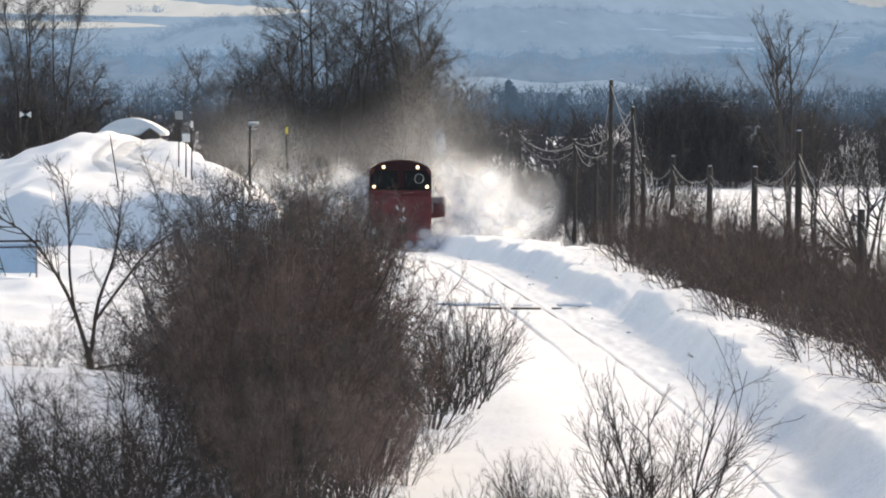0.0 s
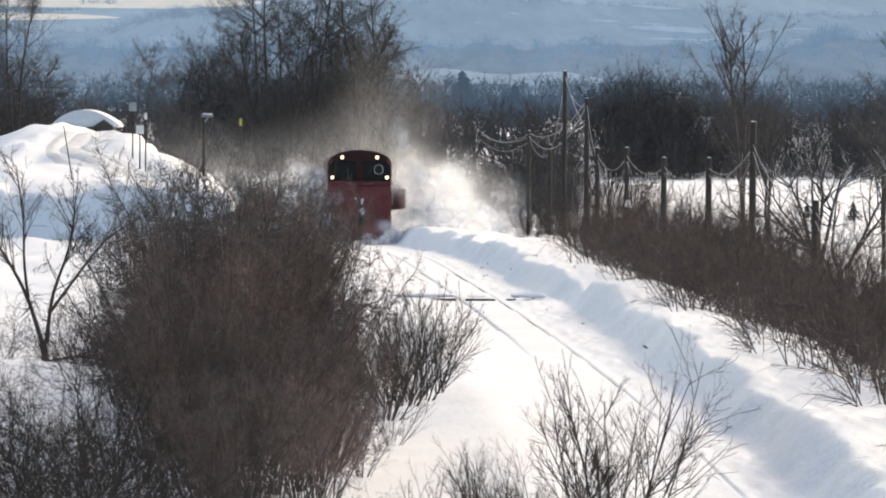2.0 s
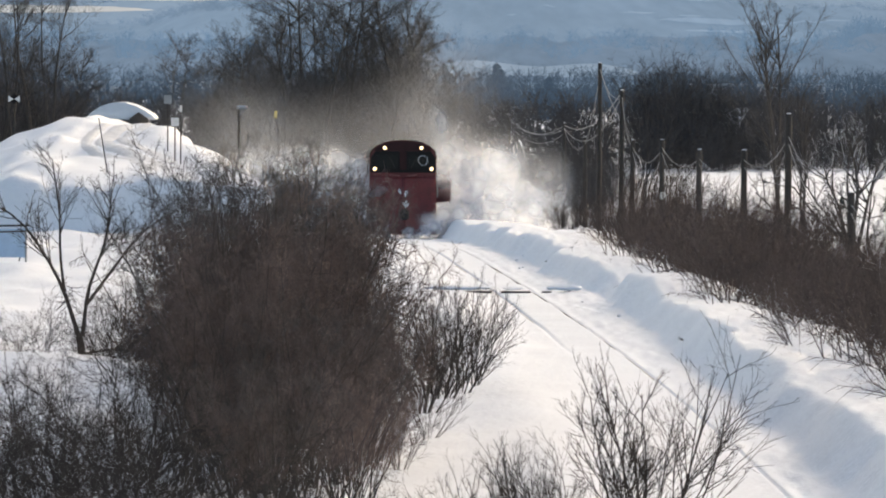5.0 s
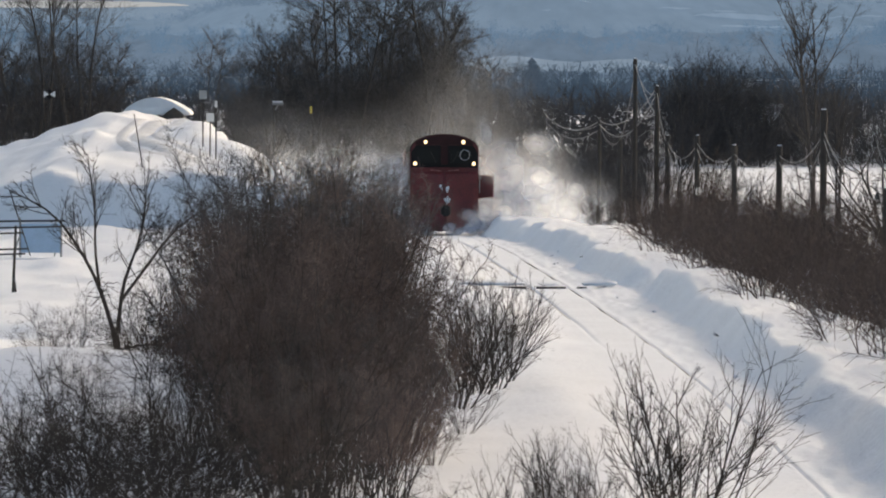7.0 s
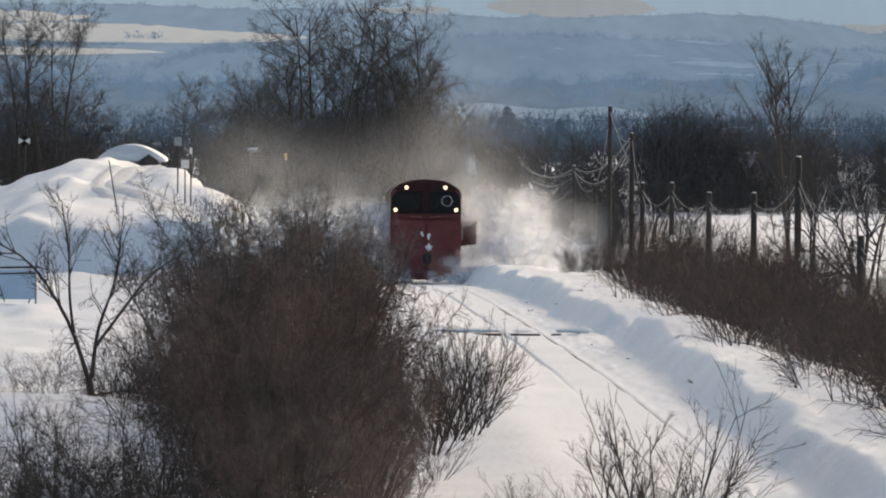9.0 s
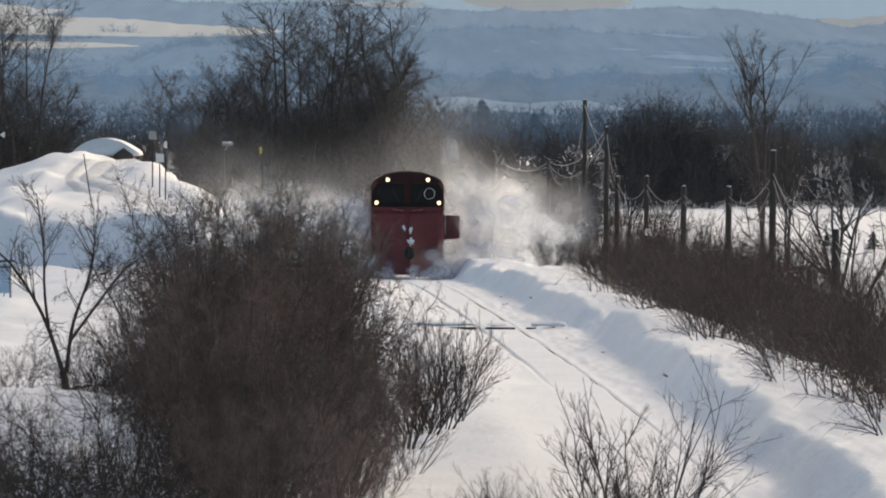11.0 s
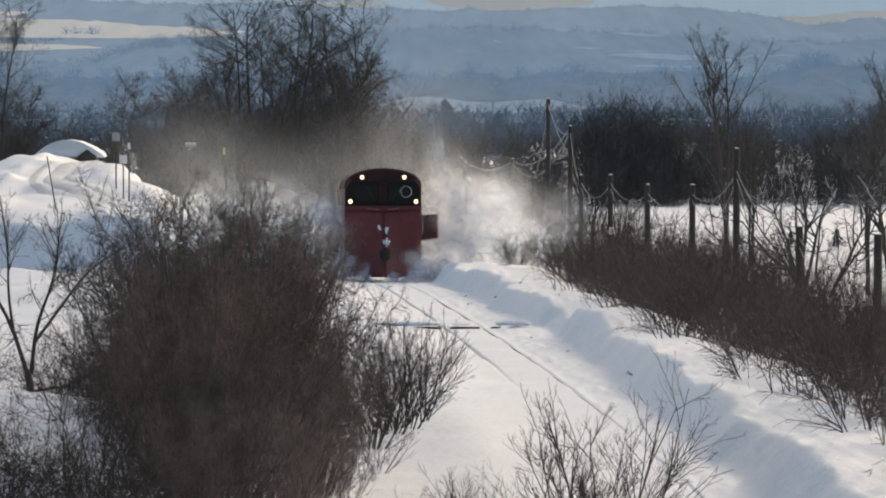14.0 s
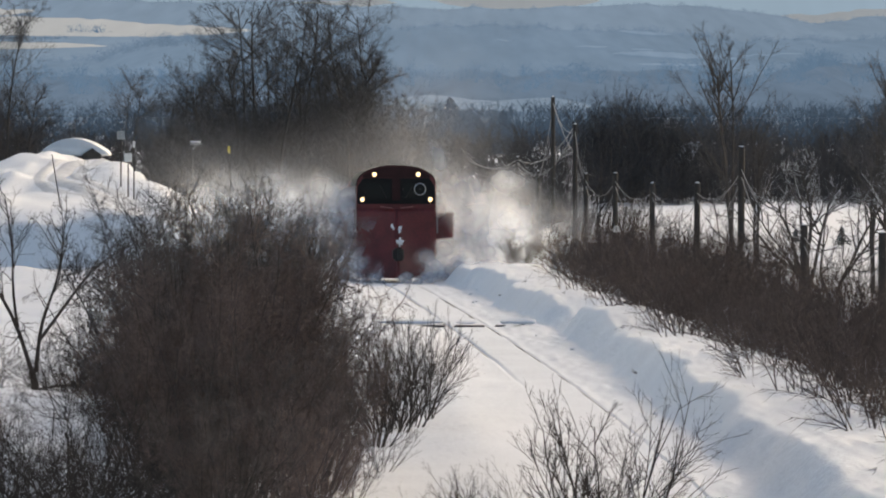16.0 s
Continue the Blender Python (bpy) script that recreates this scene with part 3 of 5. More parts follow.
def trees():
    # tall bare trees behind the line
    for i, (x, y, s) in enumerate([(-13.2, 402, 1.22), (-12.3, 412, 1.30), (-14.9, 420, 0.98), (-10.6, 405, 1.24), (-9.3, 408, 1.30), (-7.1, 402, 1.20),
                                   (-6.6, 412, 1.28), (-5.6, 405, 1.24), (-4.3, 410, 1.16), (-3.1, 415, 0.92), (-16.6, 425, 0.92), (-8.2, 425, 1.15), (-13.9, 430, 1.18), (-11.4, 428, 1.12), (-6.0, 430, 1.25), (-4.9, 425, 1.15), (-15.6, 410, 0.85), (-3.7, 400, 0.88), (-9.9, 435, 1.2)]):
        plant("bare_tree", TALL[i % 3], on(x, y), s, 73 * i, "tall bare deciduous tree with dense fine twigs", "tree", "tall trees behind the line")
    for i, (x, y, s) in enumerate([(-24.32, 350, 0.80), (-23.94, 356, 0.78), (-25.40, 352, 0.9), (-26.35, 350, 0.85), (-28.07, 352, 0.9), (-29.66, 356, 0.85),
                                   (-22.93, 460, 0.85), (-21.18, 455, 0.9), (-27.14, 480, 0.75)]):
        plant("bare_tree", TALL[(i + 1) % 3], on(x, y), s, 51 * i, "bare grey-brown tree beside the snow embankment", "tree", "trees by the embankment")
    # trees on the right
    for x, y, s, k, tn in [(15.0, 330, 1.12, 0, 200), (17.11, 342, 0.92, 1, 80), (21.04, 310, 0.92, 1, 10), (21.83, 300, 0.95, 0, 200), (23.83, 305, 1.0, 1, 120)]:
        plant("bare_tree", VASE[k], on(x, y), s, tn, "slender bare tree with upswept branches by the field", "tree", "trees by the field", stretch=1.15)
    for x, y, s, k, tn in [(16.58, 290, 1.0, 0, 0), (19.58, 320, 1.1, 1, 90), (20.13, 280, 1.0, 0, 200)]:
        plant("bare_tree", OPEN_TREE[k], on(x, y), s, tn, "low spreading tree with snow-dusted boughs", "tree", "trees by the field")


def thickets():
    for i in range(38):
        u = pick.uniform(170, 960)
        y = pick.uniform(365, 470)
        plant("thicket", THICKET[i % 3], on((u - 784) / 11212 * y, y), pick.uniform(0.6, 1.0) * (0.75 if u > 740 else 1), pick.uniform(0, 360),
              "dense leafless thicket of thin grey-brown stems", "thicket", "thickets behind the line")
    for i in range(12):
        u = 370 + 340 * (i + pick.random()) / 12
        y = pick.uniform(392, 425)
        plant("thicket", THICKET[i % 3], on((u - 784) / 11212 * y, y), pick.uniform(1.05, 1.35), pick.uniform(0, 360),
              "tall dense undergrowth beneath bare trees", "thicket", "thickets behind the line")
    for i in range(30):
        u = pick.uniform(1000, 1215)
        y = pick.uniform(370, 440) if u < 1050 else pick.uniform(515, 560)
        plant("thicket", THICKET[i % 3], on((u - 784) / 11212 * y, y, -0.5), pick.uniform(0.8, 1.12) * (1 if u < 1050 else 1.15), pick.uniform(0, 360),
              "dense dark leafless thicket by the field", "thicket", "thickets by the field")
    for i in range(26):
        u = pick.uniform(1180, 1760)
        y = pick.uniform(530, 660)
        plant("thicket", THICKET[i % 3], on((u - 784) / 11212 * y, y), pick.uniform(0.6, 1.05), pick.uniform(0, 360),
              "bare thicket on the far edge of the field", "thicket", "thickets beyond the field")
    for i in range(44):
        u = pick.uniform(520, 1240) if i % 3 else pick.uniform(760, 980)
        y = pick.uniform(335, 378)
        plant("thicket", THICKET[i % 3], on((u - 784) / 11212 * y, y, -0.5), pick.uniform(0.38, 0.56), pick.uniform(0, 360),
              "low leafless brush beside the line", "thicket", "thickets behind the line")
    for i in range(44):
        u = 1160 + 580 * (i + pick.random()) / 44
        y = pick.uniform(512, 535)
        plant("thicket", THICKET[i % 3], on((u - 784) / 11212 * y, y, -1.1), pick.uniform(0.5, 0.78), pick.uniform(0, 360),
              "low brush along the edge of the snow field", "thicket", "thickets beyond the field")
    for i in range(24):
        u = 850 + 150 * (i + pick.random()) / 24
        y = pick.uniform(384, 430)
        plant("thicket", THICKET[i % 3], on((u - 784) / 11212 * y, y, -0.6), pick.uniform(0.45, 0.70), pick.uniform(0, 360),
              "low leafless brush beside the line", "thicket", "thickets behind the line")
    for i in range(46):
        u = 1150 + 600 * (i + pick.random()) / 46
        y = pick.uniform(540, 575)
        plant("thicket", THICKET[i % 3], on((u - 784) / 11212 * y, y, -0.9), pick.uniform(0.42, 0.66), pick.uniform(0, 360),
              "low brush along the edge of the snow field", "thicket", "thickets beyond the field")
    for i in range(14):
        u = pick.uniform(-160, 60)
        y = pick.uniform(352, 400)
        plant("thicket", THICKET[i % 3], on((u - 784) / 11212 * y, y), pick.uniform(0.8, 1.1), pick.uniform(0, 360),
              "dense leafless thicket beyond the snow embankment", "thicket", "thickets beyond the embankment")


def hedge():
    for i in range(140):
        y = 78 + 150 * (i / 140) ** 1.08 + pick.uniform(-2, 2)
        off = (4.5, 5.4, 6.4, 7.4, 8.6)[i % 5] + pick.uniform(-0.4, 0.4) - 0.9 * (1 - float(step(105, 180, y))) + 1.5 * max(0, (y - 185) / 45)
        size = pick.choice((0.7, 0.8, 0.9, 1.0, 1.2)) * (0.80 + 0.20 * float(step(135, 165, y))) * (1 - 0.3 * float(step(195, 225, y)))
        plant("shrub", HEDGE[(i * 7 + i // 5) % 4], on(float(track_x(y)) + off, y), size, pick.uniform(0, 360),
              "leafless reddish-brown shrub in a trackside thicket", "shrub", "trackside shrubs")
    for i in range(9):
        y = 118 + 9 * i + pick.uniform(-3, 3)
        plant("tall_shrub", WISP[i % 3], on(float(track_x(y)) + pick.uniform(6.5, 8.5), y), pick.uniform(0.95, 1.35), pick.uniform(0, 360),
              "thin bare shrub standing above the trackside thicket", "shrub", "tall trackside shrubs")
    for i, (x, y, s) in enumerate([(7.0, 262, 1.7), (7.6, 266, 1.5), (8.2, 260, 1.7), (6.5, 270, 1.5)]):
        plant("tall_shrub", WISP[i % 3], on(x, y), s, 50 * i, "thin bare shrub standing between cable posts", "shrub", "tall trackside shrubs")
    plant("shrub", FAN[1], on(2.95, 226), 0.66, 70, "small bare shrub on the snow bank", "shrub", "trackside shrubs")
    plant("shrub", FAN[0], on(2.68, 224), 0.72, 30, "small bare shrub on the snow bank", "shrub", "trackside shrubs")


def near_bushes():
    kinds = (1, 0, 1, 2, 0)
    spots = [(-3.2, 98, 1.12), (-2.9, 101, 1.08), (-3.5, 100, 1.12), (-3.2, 95, 1.06), (-2.45, 99, 0.92), (-3.75, 98, 0.98), (-2.15, 102, 0.74), (-4.0, 96, 0.84), (-1.75, 100, 0.56), (-3.6, 103, 1.02), (-2.6, 97, 1.02),
             (-2.9, 93, 1.06), (-2.4, 92, 0.88), (-3.4, 93, 1.02), (-3.8, 92, 0.86), (-2.0, 94, 0.70), (-2.6, 87, 0.86), (-3.1, 86, 0.88), (-3.6, 87, 0.84), (-2.1, 88, 0.66),
             (-3.95, 88, 0.70), (-2.5, 80, 0.66), (-3.0, 79, 0.70), (-3.5, 80, 0.68), (-2.8, 73, 0.5), (-3.3, 73, 0.52), (-1.85, 84, 0.55), (-1.65, 89, 0.52), (-1.55, 94, 0.55), (-1.9, 78, 0.5), (-1.5, 82, 0.42), (-4.3, 84, 0.42), (-4.4, 95, 0.55)]
    for i, (x, y, s) in enumerate(spots):
        x = -0.0333 * y + (x + 2.95) * (0.9 if y > 90 else 0.75)      # the clump narrows towards the viewpoint
        plant("willow_shrub", WILLOW[kinds[i % 5] if i < 11 else 2 - (i % 2) * (1 + i % 3) % 3], on(x, y), s, 47 * i, "dense brown leafless willow shrub in snow", "shrub", "large willow clump", stretch=0.77)
    for i, (x, y, s) in enumerate([(-0.62, 114, 0.95), (-0.95, 112, 1.0), (-0.38, 117, 0.92), (-1.25, 108, 0.95)]):
        plant("fan_shrub", FAN[i % 3], on(x, y), s, 73 * i, "bare shrub with fanning dark stems", "shrub", "fan shrubs")
    for i, (x, y, s) in enumerate([(-5.0, 75, 0.8), (-5.6, 76, 0.8), (-4.5, 74, 0.85), (-4.1, 76, 0.95), (-6.3, 77, 0.7), (-4.6, 79, 0.9), (-5.6, 82, 0.8), (-5.3, 79, 0.85), (-6.0, 80, 0.8), (-4.9, 84, 1.0), (-4.3, 86, 1.0), (-6.6, 83, 0.75),
                                   (-6.3, 109, 0.62), (-5.9, 107, 0.70), (-5.5, 110, 0.80), (-6.8, 108, 0.52), (-7.6, 107, 0.45), (-5.2, 106, 0.75), (-8.1, 109, 0.42), (-5.0, 104, 0.8), (-6.1, 104, 0.6), (-4.6, 104, 0.85), (-2.3, 70, 0.62), (-2.8, 69, 0.7), (-3.3, 70, 0.72), (-3.8, 71, 0.72), (-1.9, 74, 0.55)]):
        plant("tangled_shrub", TANGLE[i % 3], on(x, y), s, 61 * i, "tangled grey-brown bare shrub in snow", "shrub", "low shrubs")
    for i, (x, y, s) in enumerate([(1.50, 60, 0.98), (1.42, 61, 0.80), (0.45, 62, 0.6), (0.05, 63, 0.55), (0.9, 61, 0.6), (-0.15, 61, 0.45), (0.65, 60, 0.5), (-0.95, 100, 0.4), (-1.3, 92, 0.45)]):
        plant("wispy_shrub", WISP[(i + 1) % 3], on(x, y), s, 35 + 77 * i, "thin bare shrub rising from trackside snow", "shrub", "shrubs near the track")
    plant("tall_shrub", WISP[0], on(-2.66, 104), 1.95, 40, "thin bare shrub rising out of the willow clump", "shrub", stretch=0.42)
    plant("sapling", SAPLING, on(-7.21, 112), 1.12, 0, "dark forked sapling with bare crooked branches", "tree")


trees()
thickets()
hedge()
near_bushes()


# ---------------------------------------------------------------- posts and cables
def posts():
    heads = []
    spec = [(10.05, 145, 2.68), (9.39, 165, 2.45), (8.79, 187, 4.31), (8.21, 205, 2.99), (7.52, 228, 2.68),
            (6.78, 250, 2.76), (6.07, 270, 2.51), (5.88, 283, 4.55), (5.10, 295, 5.76), (4.68, 312, 2.11), (3.86, 330, 2.63), (1.15, 380, 2.6)]
    for i, (x, y, top) in enumerate(spec):
        g = on(x, y)
        root = new("cable_post")
        root.location = g
        h = top - g[2]
        part("pole", rod((0, 0, -0.3), (0.02, 0, h), 0.115, 0.095, 12), POST, root)
        part("cap", rod((0.02, 0, h), (0.02, 0, h + 0.025), 0.085, 0.05, 12), SNOW_LUMP, root, "cap of snow")
        part("bracket", box(0.06, 0.30, 0.05, 0.02, 0, h - 0.35, 0.008), IRON, root)
        tagged(root, "weathered dark timber post carrying sagging cables", "post", "cable posts")
        heads.append(Vector((x + 0.02, y - 0.12, top - (0.68 if i == 2 else 0.33))))
    for k, (a, b) in enumerate(zip(heads, heads[1:])):
        for j in range(1 if 5 < k < 10 else 2):
            sag = (0.55, 0.95)[j] * (0.8 + 0.4 * pick.random())
            n = 14
            pts = []
            for i in range(n + 1):
                t = i / n
                p = a.lerp(b, t)
                p.z -= 4 * sag * t * (1 - t) + 0.22 * j
                pts.append(p[:])
            v, f = tubes(np.array([pts]), np.full((1, n + 1), 0.012), 5)
            ob = new("cable", mesh_from("cable", v, f, ROPE, True))
            tagged(ob, "sagging cable rimmed with frost between posts", "cable", "cables")


def long_swags():
    """Loose cables between the tall poles, and the leaning prop beside them."""
    for p, q, sag in [((5.9, 282.9, 4.5), (3.88, 329.9, 2.5), 0.75), ((5.9, 282.9, 4.3), (3.88, 329.9, 2.35), 1.25), ((3.88, 329.9, 2.5), (1.17, 379.9, 2.45), 0.7),
                      ((5.12, 294.9, 5.5), (5.9, 282.9, 3.2), 0.3)]:
        t = np.linspace(0, 1, 23)[:, None]
        P = np.array(p) * (1 - t) + np.array(q) * t - np.array([0, 0, 4 * sag]) * t * (1 - t)
        v, f = tubes(P[None], np.full((1, 23), 0.017), 5)
        tagged(new("cable", mesh_from("cable", v, f, ROPE, True)), "long slack cable rimmed with frost between tall poles", "cable", "cables")
    prop = part("prop_pole", rod((0, 0, -0.3), (-0.65, 0, 2.9), 0.05, 0.045, 10), TIMBER)
    prop.location = on(1.5, 332)
    tagged(prop, "leaning timber prop beside the cable posts", "pole")
    for x, y, z, digit in [(6.84, 249.86, 0.55, "2"), (8.95, 186.86, 1.33, "3")]:
        plate = part("number_plate", box(0.20, 0.012, 0.26, 0, 0, 0, 0.004), WHITE_PAINT)
        plate.matrix_world = pose(x, y, z, 0, 6, 0)
        curve = bpy.data.curves.new("numeral", "FONT")
        curve.body, curve.size, curve.align_x, curve.align_y, curve.extrude = digit, 0.26, "CENTER", "CENTER", 0.002
        curve.materials.append(BLACK_PAINT)
        num = new("numeral", curve)
        num.parent, num.matrix_local = plate, pose(0, -0.010, 0, 90, 0, 0)
        tagged(plate, "small white numbered plate fixed to a post", "sign", "post plates")


posts()
long_swags()


# ---------------------------------------------------------------- distance
def bearing(u, y):
    """Sideways place at distance y of a bearing u, given in steps of 1 m at 11212 m from the line of sight at 784."""
    return (u - 784) / 11212 * y


# ridges across the valley, the far one last: near foot, crest, height of the foot, crest heights along the bearings, roughness of the crest
BEARINGS = [-500, 0, 175, 290, 420, 600, 784, 950, 1100, 1250, 1330, 1440, 1568, 2100]
RIDGES = {
    "near": (1450, 2000, 1.0, [13, 13, 12, 13, 14, 15, 13, 13, 14, 14, 13, 17, 15, 14], 1.3),
    "mid": (2150, 3000, 9.0, [21, 21.5, 24, 32, 31, 36, 38, 38, 36, 34, 33, 33, 32, 30], 1.6),
    "far": (3500, 4500, 24.0, [74, 74, 74, 74, 74, 72, 68, 69, 71, 71, 65, 57, 62, 64], 1.8),
}


def ridge_z(which, x, y):
    y0, y1, foot, tops, rough = RIDGES[which]
    u = 784 + x / y * 11212
    top = np.interp(u, BEARINGS, tops) + rough * value_noise(u / 70, u * 0 + 1, y0) + 0.5 * rough * value_noise(u / 22, u * 0 + 2, y0)
    t = np.clip((y - y0) / (y1 - y0), 0, 1.2)
    return np.where(t <= 1, foot + (top - foot) * t, top - 60 * (t - 1))


def near_ridge(x, y):
    return float(ridge_z("near", np.float64(x), np.float64(y)))


def mid_ridge(x, y):
    return float(ridge_z("mid", np.float64(x), np.float64(y)))


def far_ridge(x, y):
    return float(ridge_z("far", np.float64(x), np.float64(y)))


def mountain_z(x, y):
    return 40 + (y - 4700) * 0.42 + 3 * value_noise(x / 160, y / 300, 31)


def grown_woods(name, u0, u1, y0, y1, n, h0, h1, mat, seed, label, floor, conifer=0.0, wide=1.0):
    """Far woodland as one mass of simple bare trees and some conifers."""
    rng = np.random.default_rng(seed)
    kinds = []
    for k in range(4):
        g = grow(seed * 10 + k, 3, 18, 1.0, 0.012, 4, 0.06, 0.05, [(9, 0.5, 20, 55, 0.9, 2, 0.12, 0.05, 0.05), (4, 0.5, 20, 55, 0.9, 1, 0.14, 0.03, 0.1)], base=0.05)
        parts = [ribbons(*lv, k) for lv in g]
        o, V, F = 0, [], []
        for v, f in parts:
            V.append(v)
            F.append(f + o)
            o += len(v)
        kinds.append((np.concatenate(V), np.concatenate(F)))
    # a conifer: tiers of drooping sprays round a stem
    V, F = [], []
    for tier in range(9):
        z = 0.12 + 0.1 * tier
        for a in np.arange(7) * 2 * np.pi / 7 + tier * 0.5:
            r = 0.24 * (1.05 - z) * rng.uniform(0.75, 1.15)
            c, s2 = math.cos(a), math.sin(a)
            i = len(V)
            V += [(0, 0, z + 0.10), (r * c - 0.05 * s2, r * s2 + 0.05 * c, z - 0.02), (r * 1.15 * c, r * 1.15 * s2, z - 0.05), (r * c + 0.05 * s2, r * s2 - 0.05 * c, z - 0.02)]
            F.append((i, i + 1, i + 2, i + 3))
    cone = (np.array(V), np.array(F))
    V, F, o = [], [], 0
    for i in range(n):
        y = rng.uniform(y0, y1)
        x = (rng.uniform(u0, u1) - 784) / 11212 * y
        v, f = cone if rng.random() < conifer else kinds[rng.integers(4)]
        h = rng.uniform(h0, h1)
        a = rng.uniform(0, 6.28)
        c, s2 = math.cos(a), math.sin(a)
        p = np.stack([(v[:, 0] * c - v[:, 1] * s2) * h * wide + x, (v[:, 0] * s2 + v[:, 1] * c) * h * wide + y, v[:, 2] * h + floor(x, y)], -1)
        V.append(p)
        F.append(f + o)
        o += len(v)
    ob = new(name, mesh_from(name, np.concatenate(V), np.concatenate(F), mat))
    return tagged(ob, label, "woods", kind="stuff")


def sheet(name, xs, ys, zs, mat, label, category):
    n = xs.shape[1]
    a = (np.arange(xs.shape[0] - 1)[:, None] * n + np.arange(n - 1)[None]).ravel()
    ob = new(name, mesh_from(name, np.stack([xs, ys, zs], -1).reshape(-1, 3), np.stack([a, a + 1, a + 1 + n, a + n], -1), mat, True))
    return tagged(ob, label, category, kind="structure")


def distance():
    # haze before each ridge is put into its colour and glow
    for which, mat, label in (("near", NEAR_RIDGE_HAZE, "wooded rise at the foot of the hills, haze painted on"), ("mid", MID_RIDGE_HAZE, "wooded hillside across the valley, blue haze painted on"),
                              ("far", FAR_WOOD_HAZE, "far ridge with wooded crest, pale blue haze painted on")):
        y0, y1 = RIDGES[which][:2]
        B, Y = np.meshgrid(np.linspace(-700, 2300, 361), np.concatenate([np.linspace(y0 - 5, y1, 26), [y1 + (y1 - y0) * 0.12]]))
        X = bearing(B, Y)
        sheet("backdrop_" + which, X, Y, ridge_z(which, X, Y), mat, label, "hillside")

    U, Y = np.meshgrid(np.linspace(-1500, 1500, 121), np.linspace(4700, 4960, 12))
    sheet("backdrop_mountain", U, Y, mountain_z(U, Y), MOUNTAIN_HAZE, "far mountain slope, pale haze painted on", "mountain")

    def field(u0, u1, y0, y1, seed, skew=0.0, mat=FAR_SNOW_HAZE, floor=lambda x, y: ridge_z("far", x, y), lift=1.2):
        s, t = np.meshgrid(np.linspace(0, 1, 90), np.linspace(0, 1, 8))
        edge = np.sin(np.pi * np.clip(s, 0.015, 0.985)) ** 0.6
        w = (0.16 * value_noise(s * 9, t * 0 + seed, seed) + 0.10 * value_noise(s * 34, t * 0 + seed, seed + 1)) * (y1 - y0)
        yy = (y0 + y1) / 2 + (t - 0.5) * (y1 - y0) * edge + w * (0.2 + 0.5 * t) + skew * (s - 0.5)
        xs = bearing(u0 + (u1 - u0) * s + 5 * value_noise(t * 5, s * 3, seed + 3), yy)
        sheet("backdrop_field", xs, yy, floor(xs, yy) + lift, mat, "snow field on the hillside, pale haze painted on", "field")

    # the fields' glow and faintness are air haze put into their material
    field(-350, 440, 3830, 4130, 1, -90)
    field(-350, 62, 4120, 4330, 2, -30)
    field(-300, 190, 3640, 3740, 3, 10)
    field(-300, 130, 3755, 3775, 6, 0, FAINT_SNOW_HAZE)
    field(760, 1060, 4768, 4815, 4, 10, FAR_SNOW_HAZE, mountain_z, 0.4)
    field(1290, 1800, 4742, 4770, 5, 6, FAR_SNOW_HAZE, mountain_z, 0.4)
    field(380, 700, 4772, 4790, 7, 0, FAR_SNOW_HAZE, mountain_z, 0.4)
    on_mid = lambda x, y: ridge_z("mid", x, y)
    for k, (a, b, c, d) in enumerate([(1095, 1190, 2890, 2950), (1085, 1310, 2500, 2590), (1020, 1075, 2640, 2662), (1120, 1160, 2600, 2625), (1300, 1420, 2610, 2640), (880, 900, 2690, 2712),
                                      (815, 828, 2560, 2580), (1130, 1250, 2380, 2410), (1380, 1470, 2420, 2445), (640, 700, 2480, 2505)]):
        field(a, b, c, d, 30 + k, 8, FAINT_SNOW_HAZE, on_mid, 1.0)

    # low snow hill standing in the valley, air haze painted in as bluish glow
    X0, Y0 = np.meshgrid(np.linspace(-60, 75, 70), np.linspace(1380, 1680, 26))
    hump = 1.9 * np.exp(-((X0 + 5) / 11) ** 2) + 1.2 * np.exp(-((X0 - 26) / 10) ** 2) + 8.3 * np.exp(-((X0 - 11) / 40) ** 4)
    sheet("snow_hill", X0, Y0, -4 + hump * np.exp(-((Y0 - 1560) / 90) ** 2), HILL_SNOW_HAZE, "low snow-covered hill standing in the valley, blue haze painted on", "hill")

    flat = lambda x, y: -3.3
    # all but the FAR_TWIG woods carry air haze painted in as bluish emission
    grown_woods("far_woods", -260, 1850, 1000, 1350, 340, 9.0, 11.2, VALLEY_TREE_HAZE, 3, "leafless woods across the valley floor, blue-grey haze painted on", flat, 0.0, 1.6)
    grown_woods("far_pines", 866, 912, 985, 1000, 15, 6.2, 7.6, VALLEY_TREE_HAZE, 13, "clump of dark pines on the valley floor, haze painted on", flat, 0.15, 2.0)
    grown_woods("far_pines", 788, 820, 1290, 1300, 10, 7.2, 8.8, VALLEY_TREE_HAZE, 14, "clump of dark pines on the valley floor, haze painted on", flat, 0.15, 2.0)
    grown_woods("far_trees", 128, 150, 3880, 3890, 2, 8, 9.5, FAR_TREE_HAZE, 15, "lone trees on the pale field, haze painted on", far_ridge, 0.0, 2.2)
    grown_woods("far_trees", 170, 182, 3880, 3890, 2, 9, 10.5, FAR_TREE_HAZE, 16, "lone trees on the pale field, haze painted on", far_ridge, 0.0, 2.2)
    grown_woods("far_trees", -120, 120, 3800, 3815, 46, 2.2, 4.2, FAR_TREE_HAZE, 17, "hedge line between pale fields, haze painted on", far_ridge, 0.0, 2.4)
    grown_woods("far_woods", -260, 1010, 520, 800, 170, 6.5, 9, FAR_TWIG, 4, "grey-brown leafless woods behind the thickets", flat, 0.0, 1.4)
